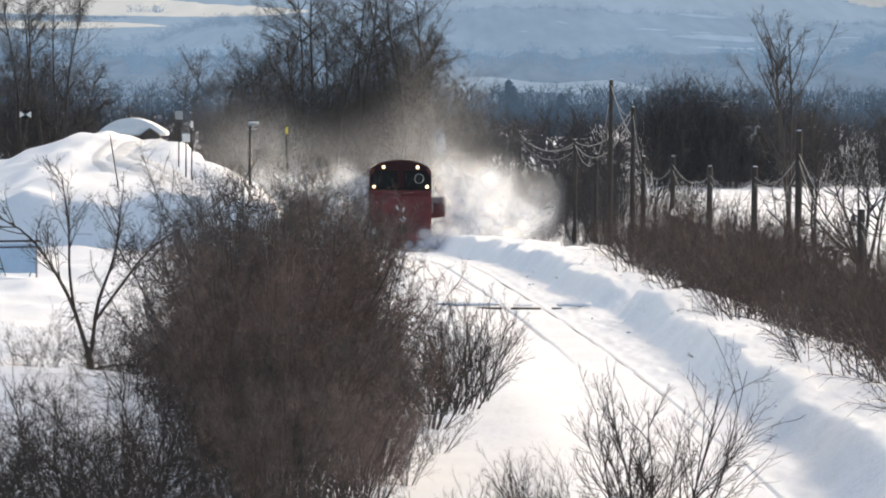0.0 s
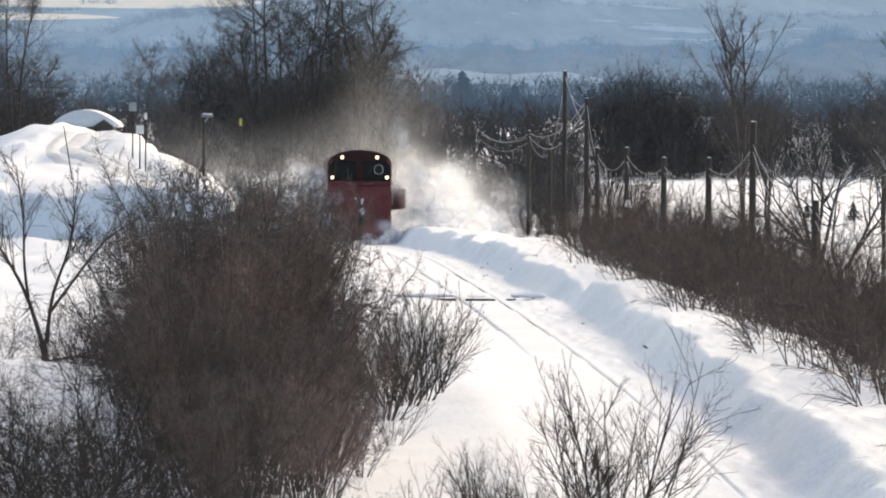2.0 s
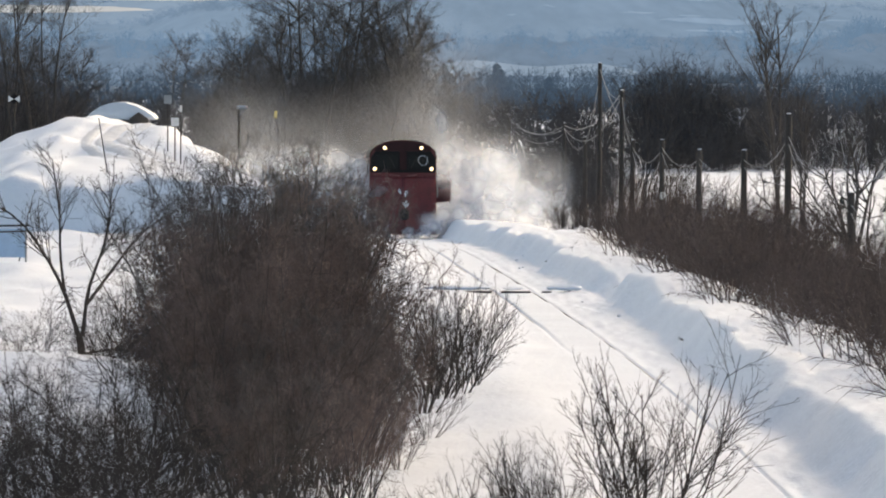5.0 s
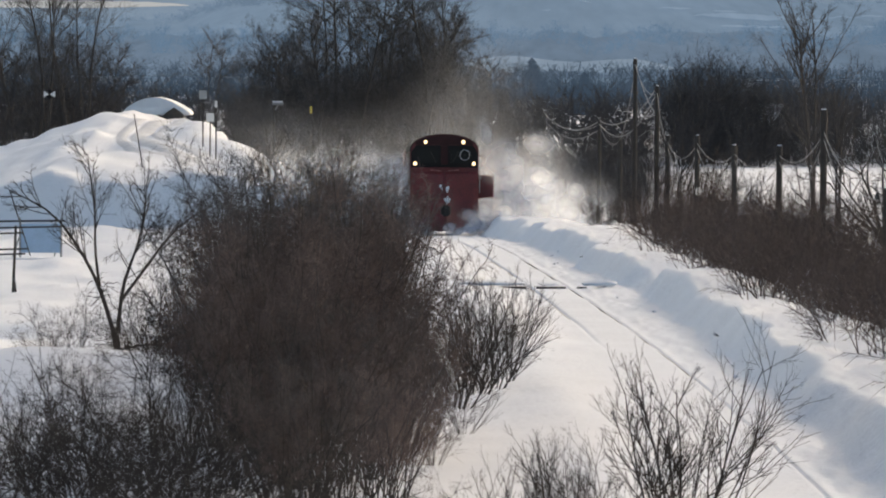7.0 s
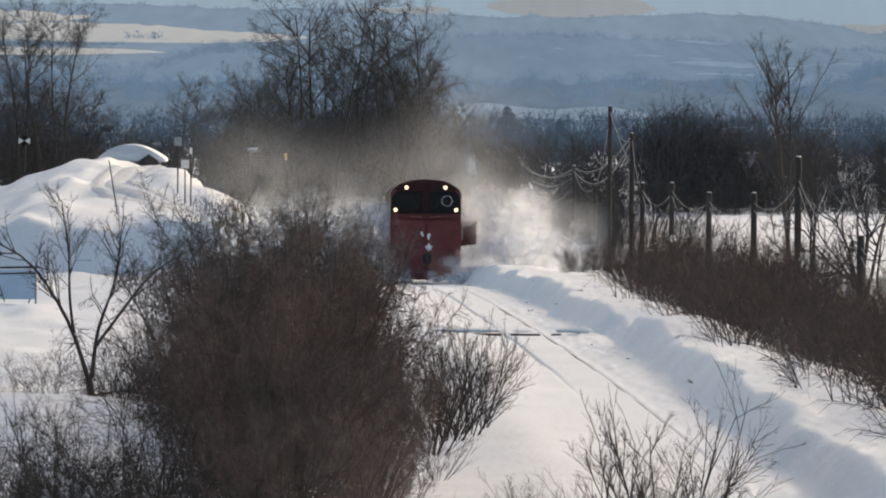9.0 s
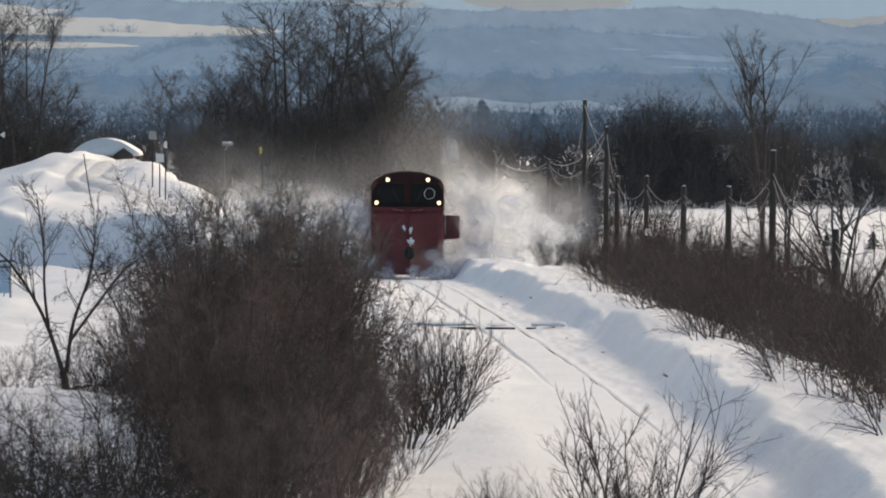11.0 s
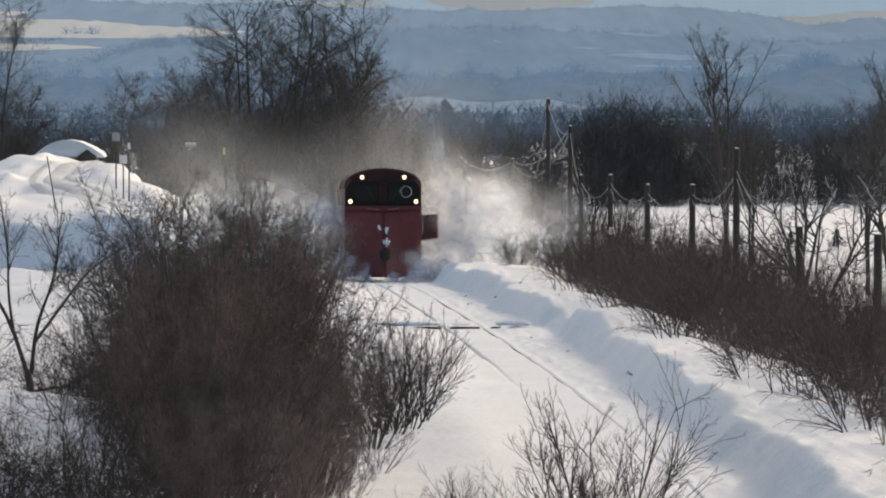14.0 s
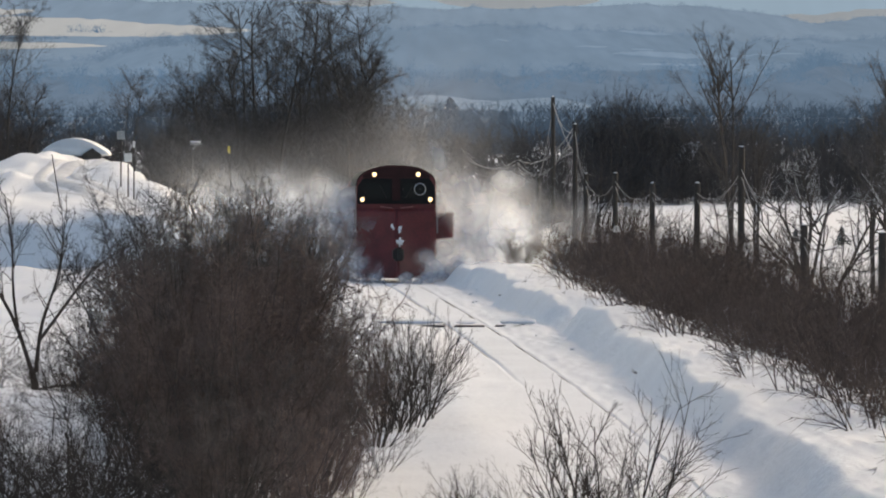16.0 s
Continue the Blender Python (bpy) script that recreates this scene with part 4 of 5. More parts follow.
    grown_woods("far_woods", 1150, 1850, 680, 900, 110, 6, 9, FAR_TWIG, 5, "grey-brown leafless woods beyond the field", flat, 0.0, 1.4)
    grown_woods("hillside_woods", -260, 1850, 1700, 1990, 260, 4, 7, FAR_TREE_HAZE, 6, "woods at the foot of the hills, blue haze painted on", near_ridge, 0.0, 1.9)
    grown_woods("hillside_woods", 1410, 1480, 1900, 1960, 16, 5, 8, FAR_TREE_HAZE, 10, "rounded clump of woods, haze painted on", near_ridge, 0.0, 2.0)
    grown_woods("hillside_woods", -260, 1850, 2950, 3000, 240, 2.5, 5, MID_CREST_HAZE, 7, "trees along the wooded hillside's crest, haze painted on", mid_ridge, 0.0, 2.4)
    grown_woods("hillside_woods", 175, 430, 2850, 3000, 70, 4, 7, MID_CREST_HAZE, 8, "woods below the pale fields, haze painted on", mid_ridge, 0.0, 2.2)
    grown_woods("hillside_woods", -260, 1850, 4440, 4500, 300, 2.0, 4.0, FAR_CREST_HAZE, 9, "trees along the far ridge, haze painted on", far_ridge, 0.0, 2.4)


distance()


# ---------------------------------------------------------------- crossing, signs, small buildings
def crossing():
    """Timber crossing boards under a cut edge of snow."""
    y = 173.6
    zt, tx = float(track_z(y)), float(track_x(y))
    root = new("crossing_deck")
    root.location = (tx, y, zt)
    for i, (a, b) in enumerate([(-2.5, -0.66), (-0.40, 0.42), (0.72, 1.0)]):
        for k in range(3):
            part("plank", box(b - a, 0.24, 0.12, (a + b) / 2, 0.14 + 0.26 * k, -0.09, 0.015), TIMBER, root)
    tagged(root, "dark timber crossing boards under a cut snow edge", "level crossing")
    for a, b, h, z in [(-2.5, -0.70, 0.10, 0.02), (-0.34, 0.20, 0.05, 0.03), (0.85, 1.85, 0.12, 0.02)]:
        bm = bmesh.new()
        bmesh.ops.create_icosphere(bm, subdivisions=4, radius=1)
        for v in bm.verts:
            c = [math.copysign(abs(k) ** p, k) for k, p in zip(v.co, (0.55, 0.6, 0.7))]
            v.co = Vector((c[0] * (b - a) / 2, c[1] * 0.45, c[2] * h / 2))
            v.co += 0.04 * Vector((noise.noise(v.co * 3.1), noise.noise(v.co * 2.7 + Vector((5, 1, 2))), noise.noise(v.co * 3.7 + Vector((1, 7, 3)))))
        ob = part("snow_slab", bm, SNOW_LUMP, None, "", True)
        ob.location = (tx + (a + b) / 2, y + 0.42, zt + z + h / 2)
        tagged(ob, "slab of snow lying along the crossing boards", "snow", "snow slabs")


def sign_post(x, y, top, plate, label, mats):
    g = on(x, y)
    root = new("sign_post")
    root.location = g
    h = top - g[2]
    part("pole", rod((0, 0, -0.3), (0, 0, h), 0.035, 0.03, 10), mats[0], root)
    for w, ph, dz in plate:
        p = part("plate", box(w, 0.02, ph, 0, -0.045, h - dz, 0.006), mats[1], root)
        part("bracket", box(w * 0.5, 0.03, 0.04, 0, -0.02, h - dz, 0.005), STEEL, p)
    return tagged(root, label, "sign", "trackside signs")


def lamp_post(x, y, top):
    g = on(x, y)
    root = new("lamp_post")
    root.location = g
    h = top - g[2]
    part("pole", rod((0, 0, -0.3), (0, 0, h), 0.06, 0.045, 12), IRON, root)
    hd = part("lamp_head", box(0.55, 0.24, 0.12, 0.16, 0, h + 0.03, 0.04), STEEL, root, "weathered lamp head", True)
    part("snow_cap", box(0.50, 0.22, 0.08, 0.16, 0, h + 0.12, 0.035), SNOW_LUMP, hd, "cap of snow", True)
    part("arm", rod((0, 0, h - 0.3), (0.2, 0, h), 0.025, None, 8), STEEL, root)
    tagged(root, "steel lamp post with snow-capped head", "street lamp")


def shed():
    """A low building by the road, its roof under a thick pillow of snow."""
    x, y = -20.35, 350
    root = new("shed")
    g = on(x, y)
    root.location = (x, y, g[2])
    top = 3.62 - g[2]
    part("wall", prism([(-1.35, -0.5), (-1.35, top - 1.1), (0.7, top - 0.75), (1.35, top - 1.1), (1.35, -0.5)], 0.1, 4, 0.02), PLASTER, root)
    pts = []
    n = 16
    for i in range(n + 1):
        t = i / n
        pts.append((-1.9 + 3.7 * t, top - 0.98 + 0.92 * math.sin(math.pi * t) ** 0.8 * (1 - 0.2 * t)))
    part("roof_snow", prism(pts + [(1.82, top - 1.12), (-1.92, top - 1.12)], -0.3, 4.3, 0.03), SNOW_LUMP, root, "thick rounded snow on the roof", True)
    part("gable", prism([(0.45, top - 1.6), (0.45, top - 1.05), (0.98, top - 0.68), (1.5, top - 1.05), (1.5, top - 1.6)], -0.6, 0.1, 0.01), TIMBER, root, "dark timber porch gable")
    tagged(root, "low dark shed under a thick pillow of snow", "shed")


def barn(x, y, w, h, turn):
    root = new("barn")
    root.matrix_world = pose(x, y, -3.2, 0, 0, turn)
    part("wall", prism([(-w / 2, -0.5), (-w / 2, h * 0.55), (0, h), (w / 2, h * 0.55), (w / 2, -0.5)], 0, w * 1.4, 0.02), PLASTER, root)
    for s2 in (-1, 1):
        rf = part("roof", prism([(0, h + 0.12), (s2 * (w / 2 + 0.5), h * 0.55 - 0.05), (s2 * (w / 2 + 0.5), h * 0.55 - 0.2), (0, h - 0.05)], -0.4, w * 1.4 + 0.4), TIMBER, root)
        part("snow", prism([(s2 * 0.05, h + 0.38), (s2 * (w / 2 + 0.4), h * 0.55 + 0.2), (s2 * (w / 2 + 0.4), h * 0.55 - 0.03), (s2 * 0.05, h + 0.1)], -0.3, w * 1.4 + 0.3, 0.05), SNOW_LUMP, rf, "snow on the roof")
    part("door", box(w * 0.3, 0.06, h * 0.45, 0, -0.04, h * 0.22, 0.01), TIMBER, root)
    tagged(root, "dark barn with snow on its pitched roof", "barn")


def blue_rack():
    """Pipe frame with a blue sheet, standing in the snow."""
    x, y = -18.2, 238
    g = on(x, y)
    root = new("pipe_frame")
    root.location, root.scale = g, (1.25, 1.25, 1.2)
    for px in (-0.62, 0.62):
        part("upright", rod((px, 0, -0.3), (px, 0, 1.25), 0.03, None, 8), STEEL, root)
        part("brace", rod((px, 0, 0.7), (px - 0.32, 0.5, -0.2), 0.022, None, 8), STEEL, root)
    part("top_rail", rod((-1.7, 0, 1.12), (0.75, 0, 1.16), 0.03, None, 8), IRON, root)
    part("sheet", box(1.22, 0.03, 0.90, 0, 0.04, 0.60, 0.01), BLUE_SHEET, root, "faded blue sheet panel")
    tagged(root, "pipe frame with a faded blue sheet in deep snow", "frame")
    x, y = -16.1, 199
    g = on(x, y)
    root = new("wooden_rack")
    root.location = g
    part("upright", rod((0, 0, -0.3), (0.10, 0, 2.3), 0.05, 0.04, 8), TIMBER, root)
    part("strut", rod((0.14, 0.2, -0.2), (0.02, 0, 0.9), 0.03, None, 8), TIMBER, root)
    for h, far_end in ((2.28, 1.55), (2.08, 0.35), (1.58, 0.50), (1.42, 0.40)):
        part("crossbar", rod((-1.6, 0.05, h - 0.08), (far_end, -0.05, h), 0.028, None, 8), TIMBER, root)
    part("lath", rod((-0.10, 0.1, 3.4), (0.55, 0.1, 1.35), 0.022, 0.016, 8), TIMBER, root)
    tagged(root, "rough wooden rack standing in snow", "frame")


def conifer(x, y, h):
    root = new("small_conifer")
    root.location = on(x, y)
    part("trunk", rod((0, 0, -0.2), (0, 0, h * 0.95), 0.04, 0.01, 8), BARK, root)
    rng = random.Random(3)
    for tier in range(7):
        bm = bmesh.new()
        z = h * (0.12 + 0.12 * tier)
        for k in range(9):
            a = k * 2 * math.pi / 9 + tier * 0.4 + rng.uniform(-0.15, 0.15)
            r = h * 0.62 * (1.02 - z / h) * rng.uniform(0.6, 1.2)
            c, s2 = math.cos(a), math.sin(a)
            q = [bm.verts.new(p) for p in ((0, 0, z + 0.12), (r * 0.7 * c - 0.1 * s2, r * 0.7 * s2 + 0.1 * c, z), (r * c, r * s2, z - 0.12), (r * 0.7 * c + 0.1 * s2, r * 0.7 * s2 - 0.1 * c, z))]
            bm.faces.new(q)
        part("bough_tier", bm, CONIFER, root)
    tagged(root, "small dark conifer standing in the snow field", "tree")


crossing()
sign_post(-15.20, 299, 4.16, [(0.36, 0.40, 0.2)], "steel post with a square weathered sign plate", (IRON, STEEL))
sign_post(-14.71, 296, 3.12, [(0.36, 0.40, 0.2)], "short post with a white box sign", (IRON, WHITE_PAINT))
sign_post(-14.34, 294, 3.71, [(0.12, 0.30, 0.15)], "thin post with a narrow white marker", (IRON, WHITE_PAINT))
sign_post(-10.31, 305, 3.47, [(0.12, 0.34, 0.25)], "post with a narrow yellow marker", (IRON, YELLOW_PAINT))
lamp_post(-11.29, 285, 3.62)
shed()
barn(22.53, 560, 6.0, 4.6, 70)
blue_rack()
conifer(25.06, 398, 1.3)
conifer(22.37, 402, 0.9)


def stake():
    x, y = -16.95, 282
    ob = part("stake", rod((0, 0, -0.4), (-0.46, 0, 2.4), 0.03, 0.02, 8), TIMBER)
    ob.location = on(x, y)
    tagged(ob, "thin leaning wooden stake in the snow embankment", "stake")


stake()


def diamond_sign():
    x, y = -24.93, 332
    g = on(x, y)
    root = new("diamond_sign")
    root.location = g
    h = 3.74 - g[2]
    part("pole", rod((0, 0, -0.3), (0, 0, h + 0.2), 0.04, None, 10), IRON, root)
    board = part("board", box(0.42, 0.03, 0.42, 0, -0.05, h, 0.006, Matrix.Rotation(radians(45), 4, "Y")), BLACK_PAINT, root, "black diamond board")
    for a in (0, 180):
        part("panel", prism([(0.02 * (1 - a / 90), h), (0.30 * (1 - a / 90), h + 0.17), (0.30 * (1 - a / 90), h - 0.17)], -0.084, -0.070), WHITE_PAINT, board, "white painted triangle")
    tagged(root, "black and white diamond signal board on a post", "sign", "trackside signs")


diamond_sign()


def debris():
    """Broken twigs and snow clods lying on the bank."""
    rng = random.Random(8)
    for y, off in [(217, 2.35), (196, 2.0), (133, 1.9)]:
        x = float(track_x(y)) + off
        g = on(x, y, 0.015)
        bm = join(*[rod((0, 0, 0), (rng.uniform(-0.14, 0.14), rng.uniform(-0.1, 0.1), rng.uniform(0.01, 0.09)), 0.012, 0.005, 5) for _ in range(3)])
        ob = part("broken_twig", bm, TWIG)
        ob.location = g
        tagged(ob, "small broken twig lying on the snow", "twig", "broken twigs")
    for i in range(10):
        y = rng.uniform(95, 215)
        off = rng.uniform(1.25, 2.0)
        bm = bmesh.new()
        bmesh.ops.create_icosphere(bm, subdivisions=2, radius=rng.uniform(0.03, 0.06))
        for v in bm.verts:
            v.co *= 1 + 0.35 * noise.noise(v.co * 14 + Vector((i, 0, 0)))
            v.co.z *= 0.7
        ob = part("snow_clod", bm, SNOW_LUMP, None, "", True)
        ob.location = on(float(track_x(y)) + off, y, 0.015)
        tagged(ob, "small clod of snow rolled down the bank", "snow clod", "snow clods")


debris()


# ---------------------------------------------------------------- snowplough train
def cab_outline(w, z0, zs, zt, n=14):
    """Upright sides to the shoulder zs, then a low arched roof to zt."""
    pts = [(-w, z0), (-w, zs)]
    for i in range(1, n):
        t = math.pi * (1 - i / n)
        pts.append((w * math.cos(t) * (1 - 0.02 * math.sin(t)), zs + (zt - zs) * math.sin(t) ** 0.8))
    return pts + [(w, zs), (w, z0)]


def lamp(root, x, z, y, r):
    h = part("headlight", rod((x, y + 0.10, z), (x, y - 0.07, z), r * 1.25, r * 1.25, 24), BLACK_PAINT, root)
    part("rim", rod((x, y - 0.072, z), (x, y - 0.09, z), r * 1.22, r * 1.12, 24), CHROME, h, "bright metal rim")
    bm = bmesh.new()
    bmesh.ops.create_uvsphere(bm, u_segments=20, v_segments=10, radius=r)
    bmesh.ops.scale(bm, vec=(1, 0.3, 1), verts=bm.verts)
    bmesh.ops.translate(bm, vec=(x, y - 0.085, z), verts=bm.verts)
    part("lens", bm, LAMP_GLOW, h, "lit warm white lens", True)


def ring(x, y, z, r, t, n=32):
    ang = np.linspace(0, 2 * np.pi, n + 1)
    P = np.stack([x + r * np.cos(ang), np.full(n + 1, y), z + r * np.sin(ang)], -1)[None]
    return P, np.full((1, n + 1), t)


def blade(side):
    """One curved mouldboard, swept back from the centre edge and hollow towards the top."""
    n, m = 16, 18
    V = []
    for j in range(m + 1):
        v = j / m
        z = 0.12 + 2.42 * v
        hollow = 0.55 * math.sin(math.pi * min(1, v * 0.95)) ** 1.0
        for i in range(n + 1):
            u = i / n
            w = 1.45 - 0.03 * v
            x = side * w * u
            nose = -1.55 + 1.15 * v ** 1.3
            y = nose * (1 - u) ** 1.15 + (-0.12) * u + hollow * 0.55 * (0.35 + 0.65 * math.sin(math.pi * min(1, u * 1.1 + 0.05)))
            V.append((x, min(y, -0.03), z))
    F = [(j * (n + 1) + i, j * (n + 1) + i + 1, (j + 1) * (n + 1) + i + 1, (j + 1) * (n + 1) + i) for j in range(m) for i in range(n)]
    bm = bmesh.new()
    vs = [bm.verts.new(p) for p in V]
    for q in F:
        bm.faces.new([vs[k] for k in q])
    bmesh.ops.recalc_face_normals(bm, faces=bm.faces)
    bmesh.ops.solidify(bm, geom=bm.faces[:], thickness=0.03)
    return bm


def build_train():
    root = new("snowplough_train")
    W = 1.44
    part("body", prism(cab_outline(W, 1.0, 3.34, 4.04), 0.0, 7.0, 0.03), RED_PAINT, root, "dark red painted steel body")
    part("roof", prism([(x * 1.012, z + 0.035) for x, z in cab_outline(W, 3.30, 3.34, 4.04)], 0.04, 7.05), BLACK_PAINT, root, "black arched roof")
    # dark band with the windscreens
    part("front_band", prism([(-1.41, 2.72), (-1.41, 3.33), (-1.2, 3.62), (1.2, 3.62), (1.41, 3.33), (1.41, 2.72)], -0.035, 0.02, 0.015), BLACK_PAINT, root, "black painted front band")
    for sx in (-1, 1):
        ws = part("windscreen", box(0.92, 0.03, 0.56, sx * 0.70, -0.055, 3.18, 0.012), DARK_GLASS, root, "dark windscreen glass")
        for dz in (-0.30, 0.30):
            part("frame_bar", box(1.0, 0.05, 0.05, sx * 0.70, -0.06, 3.18 + dz, 0.01), BLACK_PAINT, ws)
        part("wiper", rod((sx * 0.35, -0.09, 2.92), (sx * 0.60, -0.09, 3.38), 0.012, 0.010, 6), IRON, ws)
        lamp(root, sx * 0.795, 3.745, -0.02, 0.074)
        lamp(root, sx * 1.235, 2.875, -0.02, 0.074)
        part("handrail", rod((sx * 1.49, -0.03, 1.7), (sx * 1.49, -0.03, 3.1), 0.018, None, 8), STEEL, root)
        for k in range(3):
            part("side_window", box(0.03, 0.9, 0.7, sx * 1.445, 1.2 + 1.9 * k, 2.95, 0.01), DARK_GLASS, root)
        part("mouldboard", blade(sx), RED_PAINT, root, "curved red plough blade", True)
        part("brow", box(0.62, 0.10, 0.07, sx * 0.36, -0.34, 2.58, 0.03, Matrix.Rotation(radians(-8 * sx), 4, "Y")), RED_PAINT, root, "raised lip over the blade")
        part("brow_edge", box(0.46, 0.05, 0.045, sx * 0.38, -0.375, 2.60, 0.012, Matrix.Rotation(radians(-6 * sx), 4, "Y")), SCUFFED, root, "scuffed paint on the lip")
    wing = part("wing", prism([(1.40, 1.46), (2.12, 1.54), (2.12, 2.38), (1.40, 2.38)], 1.05, 1.12, 0.015), RED_PAINT, root, "red side wing folded out")
    part("wing_rib", box(0.76, 0.06, 0.06, 1.76, 1.02, 2.38, 0.01), RED_PAINT, wing)
    part("wing_arm", rod((1.42, 1.9, 1.8), (2.0, 1.14, 1.7), 0.05, None, 10), IRON, wing)
    part("front_dome", prism([(-1.19, 3.63)] + [(x * 0.985, z - 0.02) for x, z in cab_outline(1.44, 1.0, 3.34, 4.04) if z > 3.63] + [(1.19, 3.63)], -0.03, 0.02), SOOT_RED, root, "sooty dark red panel above the windscreens")
    part("pillar", box(0.30, 0.05, 0.80, 0, -0.05, 3.24, 0.015), SOOT_RED, root, "red centre pillar between the windscreens")
    part("clear_view_screen", rod((0.86, -0.075, 3.23), (0.86, -0.095, 3.23), 0.20, None, 32), DARK_GLASS, root, "round spinning clear-view glass")
    P, R = ring(0.86, -0.10, 3.23, 0.205, 0.014)
    v, f = tubes(P, R, 6)
    rim = new("screen_rim", mesh_from("screen_rim", v, f, CHROME, True))
    rim.parent = root
    part("hub", rod((0.86, -0.095, 3.23), (0.86, -0.125, 3.23), 0.035, None, 12), IRON, root)
    part("plough_edge", prism([(-0.045, 0.12), (0.045, 0.12), (0.03, 1.5), (-0.03, 1.5)], -1.60, -1.2), RED_PAINT, root)
    cp = part("coupler", box(0.40, 0.9, 0.46, 0, -1.75, 0.98, 0.08), IRON, root, "black knuckle coupler")
    part("knuckle", rod((0.07, -2.24, 0.80), (0.07, -2.24, 1.16), 0.12, 0.12, 16), IRON, cp)
    for sx, sy, sz, x, y, z, a in [(0.20, 0.4, 0.30, 0.07, -1.55, 1.40, 8), (0.09, 0.05, 0.24, 0.09, -1.02, 1.82, 12), (0.07, 0.05, 0.20, -0.16, -0.94, 1.92, -24)]:
        bm = box(sx, sy, sz, 0, 0, 0, min(sx, sy, sz) * 0.4)
        bmesh.ops.subdivide_edges(bm, edges=bm.edges[:], cuts=2, use_grid_fill=True)
        for v in bm.verts:
            v.co.x *= 0.65 + 0.9 * (v.co.z / sz + 0.5)
            v.co += 0.05 * Vector((noise.noise(v.co * 7 + Vector((x, z, 1))), 0, noise.noise(v.co * 6 + Vector((3, x, z)))))
        bmesh.ops.transform(bm, matrix=pose(x, y, z, 0, a, 0), verts=bm.verts)
        part("snow_crust", bm, SNOW_LUMP, root, "crust of snow stuck to the plough", True)
    part("underframe", box(2.5, 6.6, 0.5, 0, 3.6, 0.85, 0.04), IRON, root)
    for yy in (1.6, 5.2):
        for sx in (-1, 1):
            wh = part("wheel", rod((sx * 0.50, yy, 0.43), (sx * 0.63, yy, 0.43), 0.43, None, 28), IRON, root)
            part("tyre", rod((sx * 0.49, yy, 0.43), (sx * 0.52, yy, 0.43), 0.46, None, 28), STEEL, wh)
    # locomotive behind: hood, cab and running board
    part("hood", prism(cab_outline(0.98, 1.15, 2.8, 3.2), 7.4, 12.2, 0.03), RED_PAINT, root, "red engine hood")
    part("loco_cab", prism(cab_outline(1.36, 1.15, 3.3, 3.86), 12.2, 14.6, 0.03), RED_PAINT, root, "red locomotive cab")
    part("running_board", box(2.7, 7.6, 0.14, 0, 11.0, 1.1, 0.02), IRON, root)
    part("exhaust", rod((0, 9.6, 3.1), (0, 9.6, 3.5), 0.16, None, 16), IRON, root)
    # the superstructure stands tall above the coupler
    for ob in root.children_recursive:
        for v in ob.data.vertices:
            v.co.z += 0.045 * max(0.0, v.co.z - 0.9)
    return tagged(root, "red railway snowplough with black windscreen band and lit lamps", "train")


TRAIN = build_train()


# ---------------------------------------------------------------- thrown snow
def dust(name, blobs, count, size, seed, label, mat):
    """Loose snow grains, thickest in the middle of each blob: (x, y, z, rx, ry, rz, weight)."""
    rng = np.random.default_rng(seed)
    w = np.array([b[6] for b in blobs], dtype=float)
    k = rng.choice(len(blobs), count, p=w / w.sum())
    B = np.array([b[:6] for b in blobs])[k]
    c = B[:, :3] + B[:, 3:] * np.clip(rng.normal(size=(count, 3)) * 0.55, -1.3, 1.3)
    s = size * rng.uniform(0.5, 1.3, count)[:, None]
    a = unit(rng.normal(size=(count, 3))) * s
    b = unit(np.cross(a, rng.normal(size=(count, 3)))) * s
    v = np.stack([c + a * 0.6, c - a * 0.5 + b * 0.6, c - a * 0.5 - b * 0.6], 1).reshape(-1, 3)
    ob = new(name, mesh_from(name, v, np.arange(3 * count).reshape(-1, 3), mat))
    return tagged(ob, label, "snow spray", "thrown snow", "stuff")


def puff_material(name, cover, ragged=0.8):
    """Billow of airborne snow: thick in the middle, thinning out to nothing at its rim, uneven inside."""
    m = flake_material(name, cover)
    n, ln = m.node_tree.nodes, m.node_tree.links
    veil = n["veil"]
    uv, ctr, ns, co = n.new("ShaderNodeUVMap"), n.new("ShaderNodeVectorMath"), n.new("ShaderNodeTexNoise"), n.new("ShaderNodeTexCoord")
    ctr.operation = "DISTANCE"
    ctr.inputs[1].default_value = (0.5, 0.5, 0)
    ln.new(uv.outputs[0], ctr.inputs[0])
    ns.inputs["Scale"].default_value, ns.inputs["Detail"].default_value, ns.inputs["Roughness"].default_value = 0.9, 6, 0.6
    ln.new(co.outputs["Object"], ns.inputs["Vector"])
    # thickest in the middle, gone at the rim, and broken up inside
    fall = n.new("ShaderNodeMapRange")
    fall.interpolation_type = "SMOOTHERSTEP"
    fall.inputs["From Min"].default_value, fall.inputs["From Max"].default_value = 0.5, 0.0
    ln.new(ctr.outputs["Value"], fall.inputs["Value"])
    blot = n.new("ShaderNodeMapRange")
    blot.inputs["From Min"].default_value, blot.inputs["From Max"].default_value = 0.42 - 0.4 * (1.2 - ragged), 0.42 + 0.4 * (1.2 - ragged)
    blot.inputs["To Max"].default_value = cover
    ln.new(ns.outputs["Fac"], blot.inputs["Value"])
    mul = n.new("ShaderNodeMath")
    mul.operation = "MULTIPLY"
    ln.new(fall.outputs[0], mul.inputs[0])
    ln.new(blot.outputs[0], mul.inputs[1])
    ln.new(mul.outputs[0], veil.inputs[0])
    return m


BILLOW, THIN_BILLOW, HAZE_PUFF = puff_material("snow_billow", 0.80, 0.42), puff_material("thin_snow_billow", 0.66, 0.42), puff_material("thin_snow_haze", 0.052, 0.2)


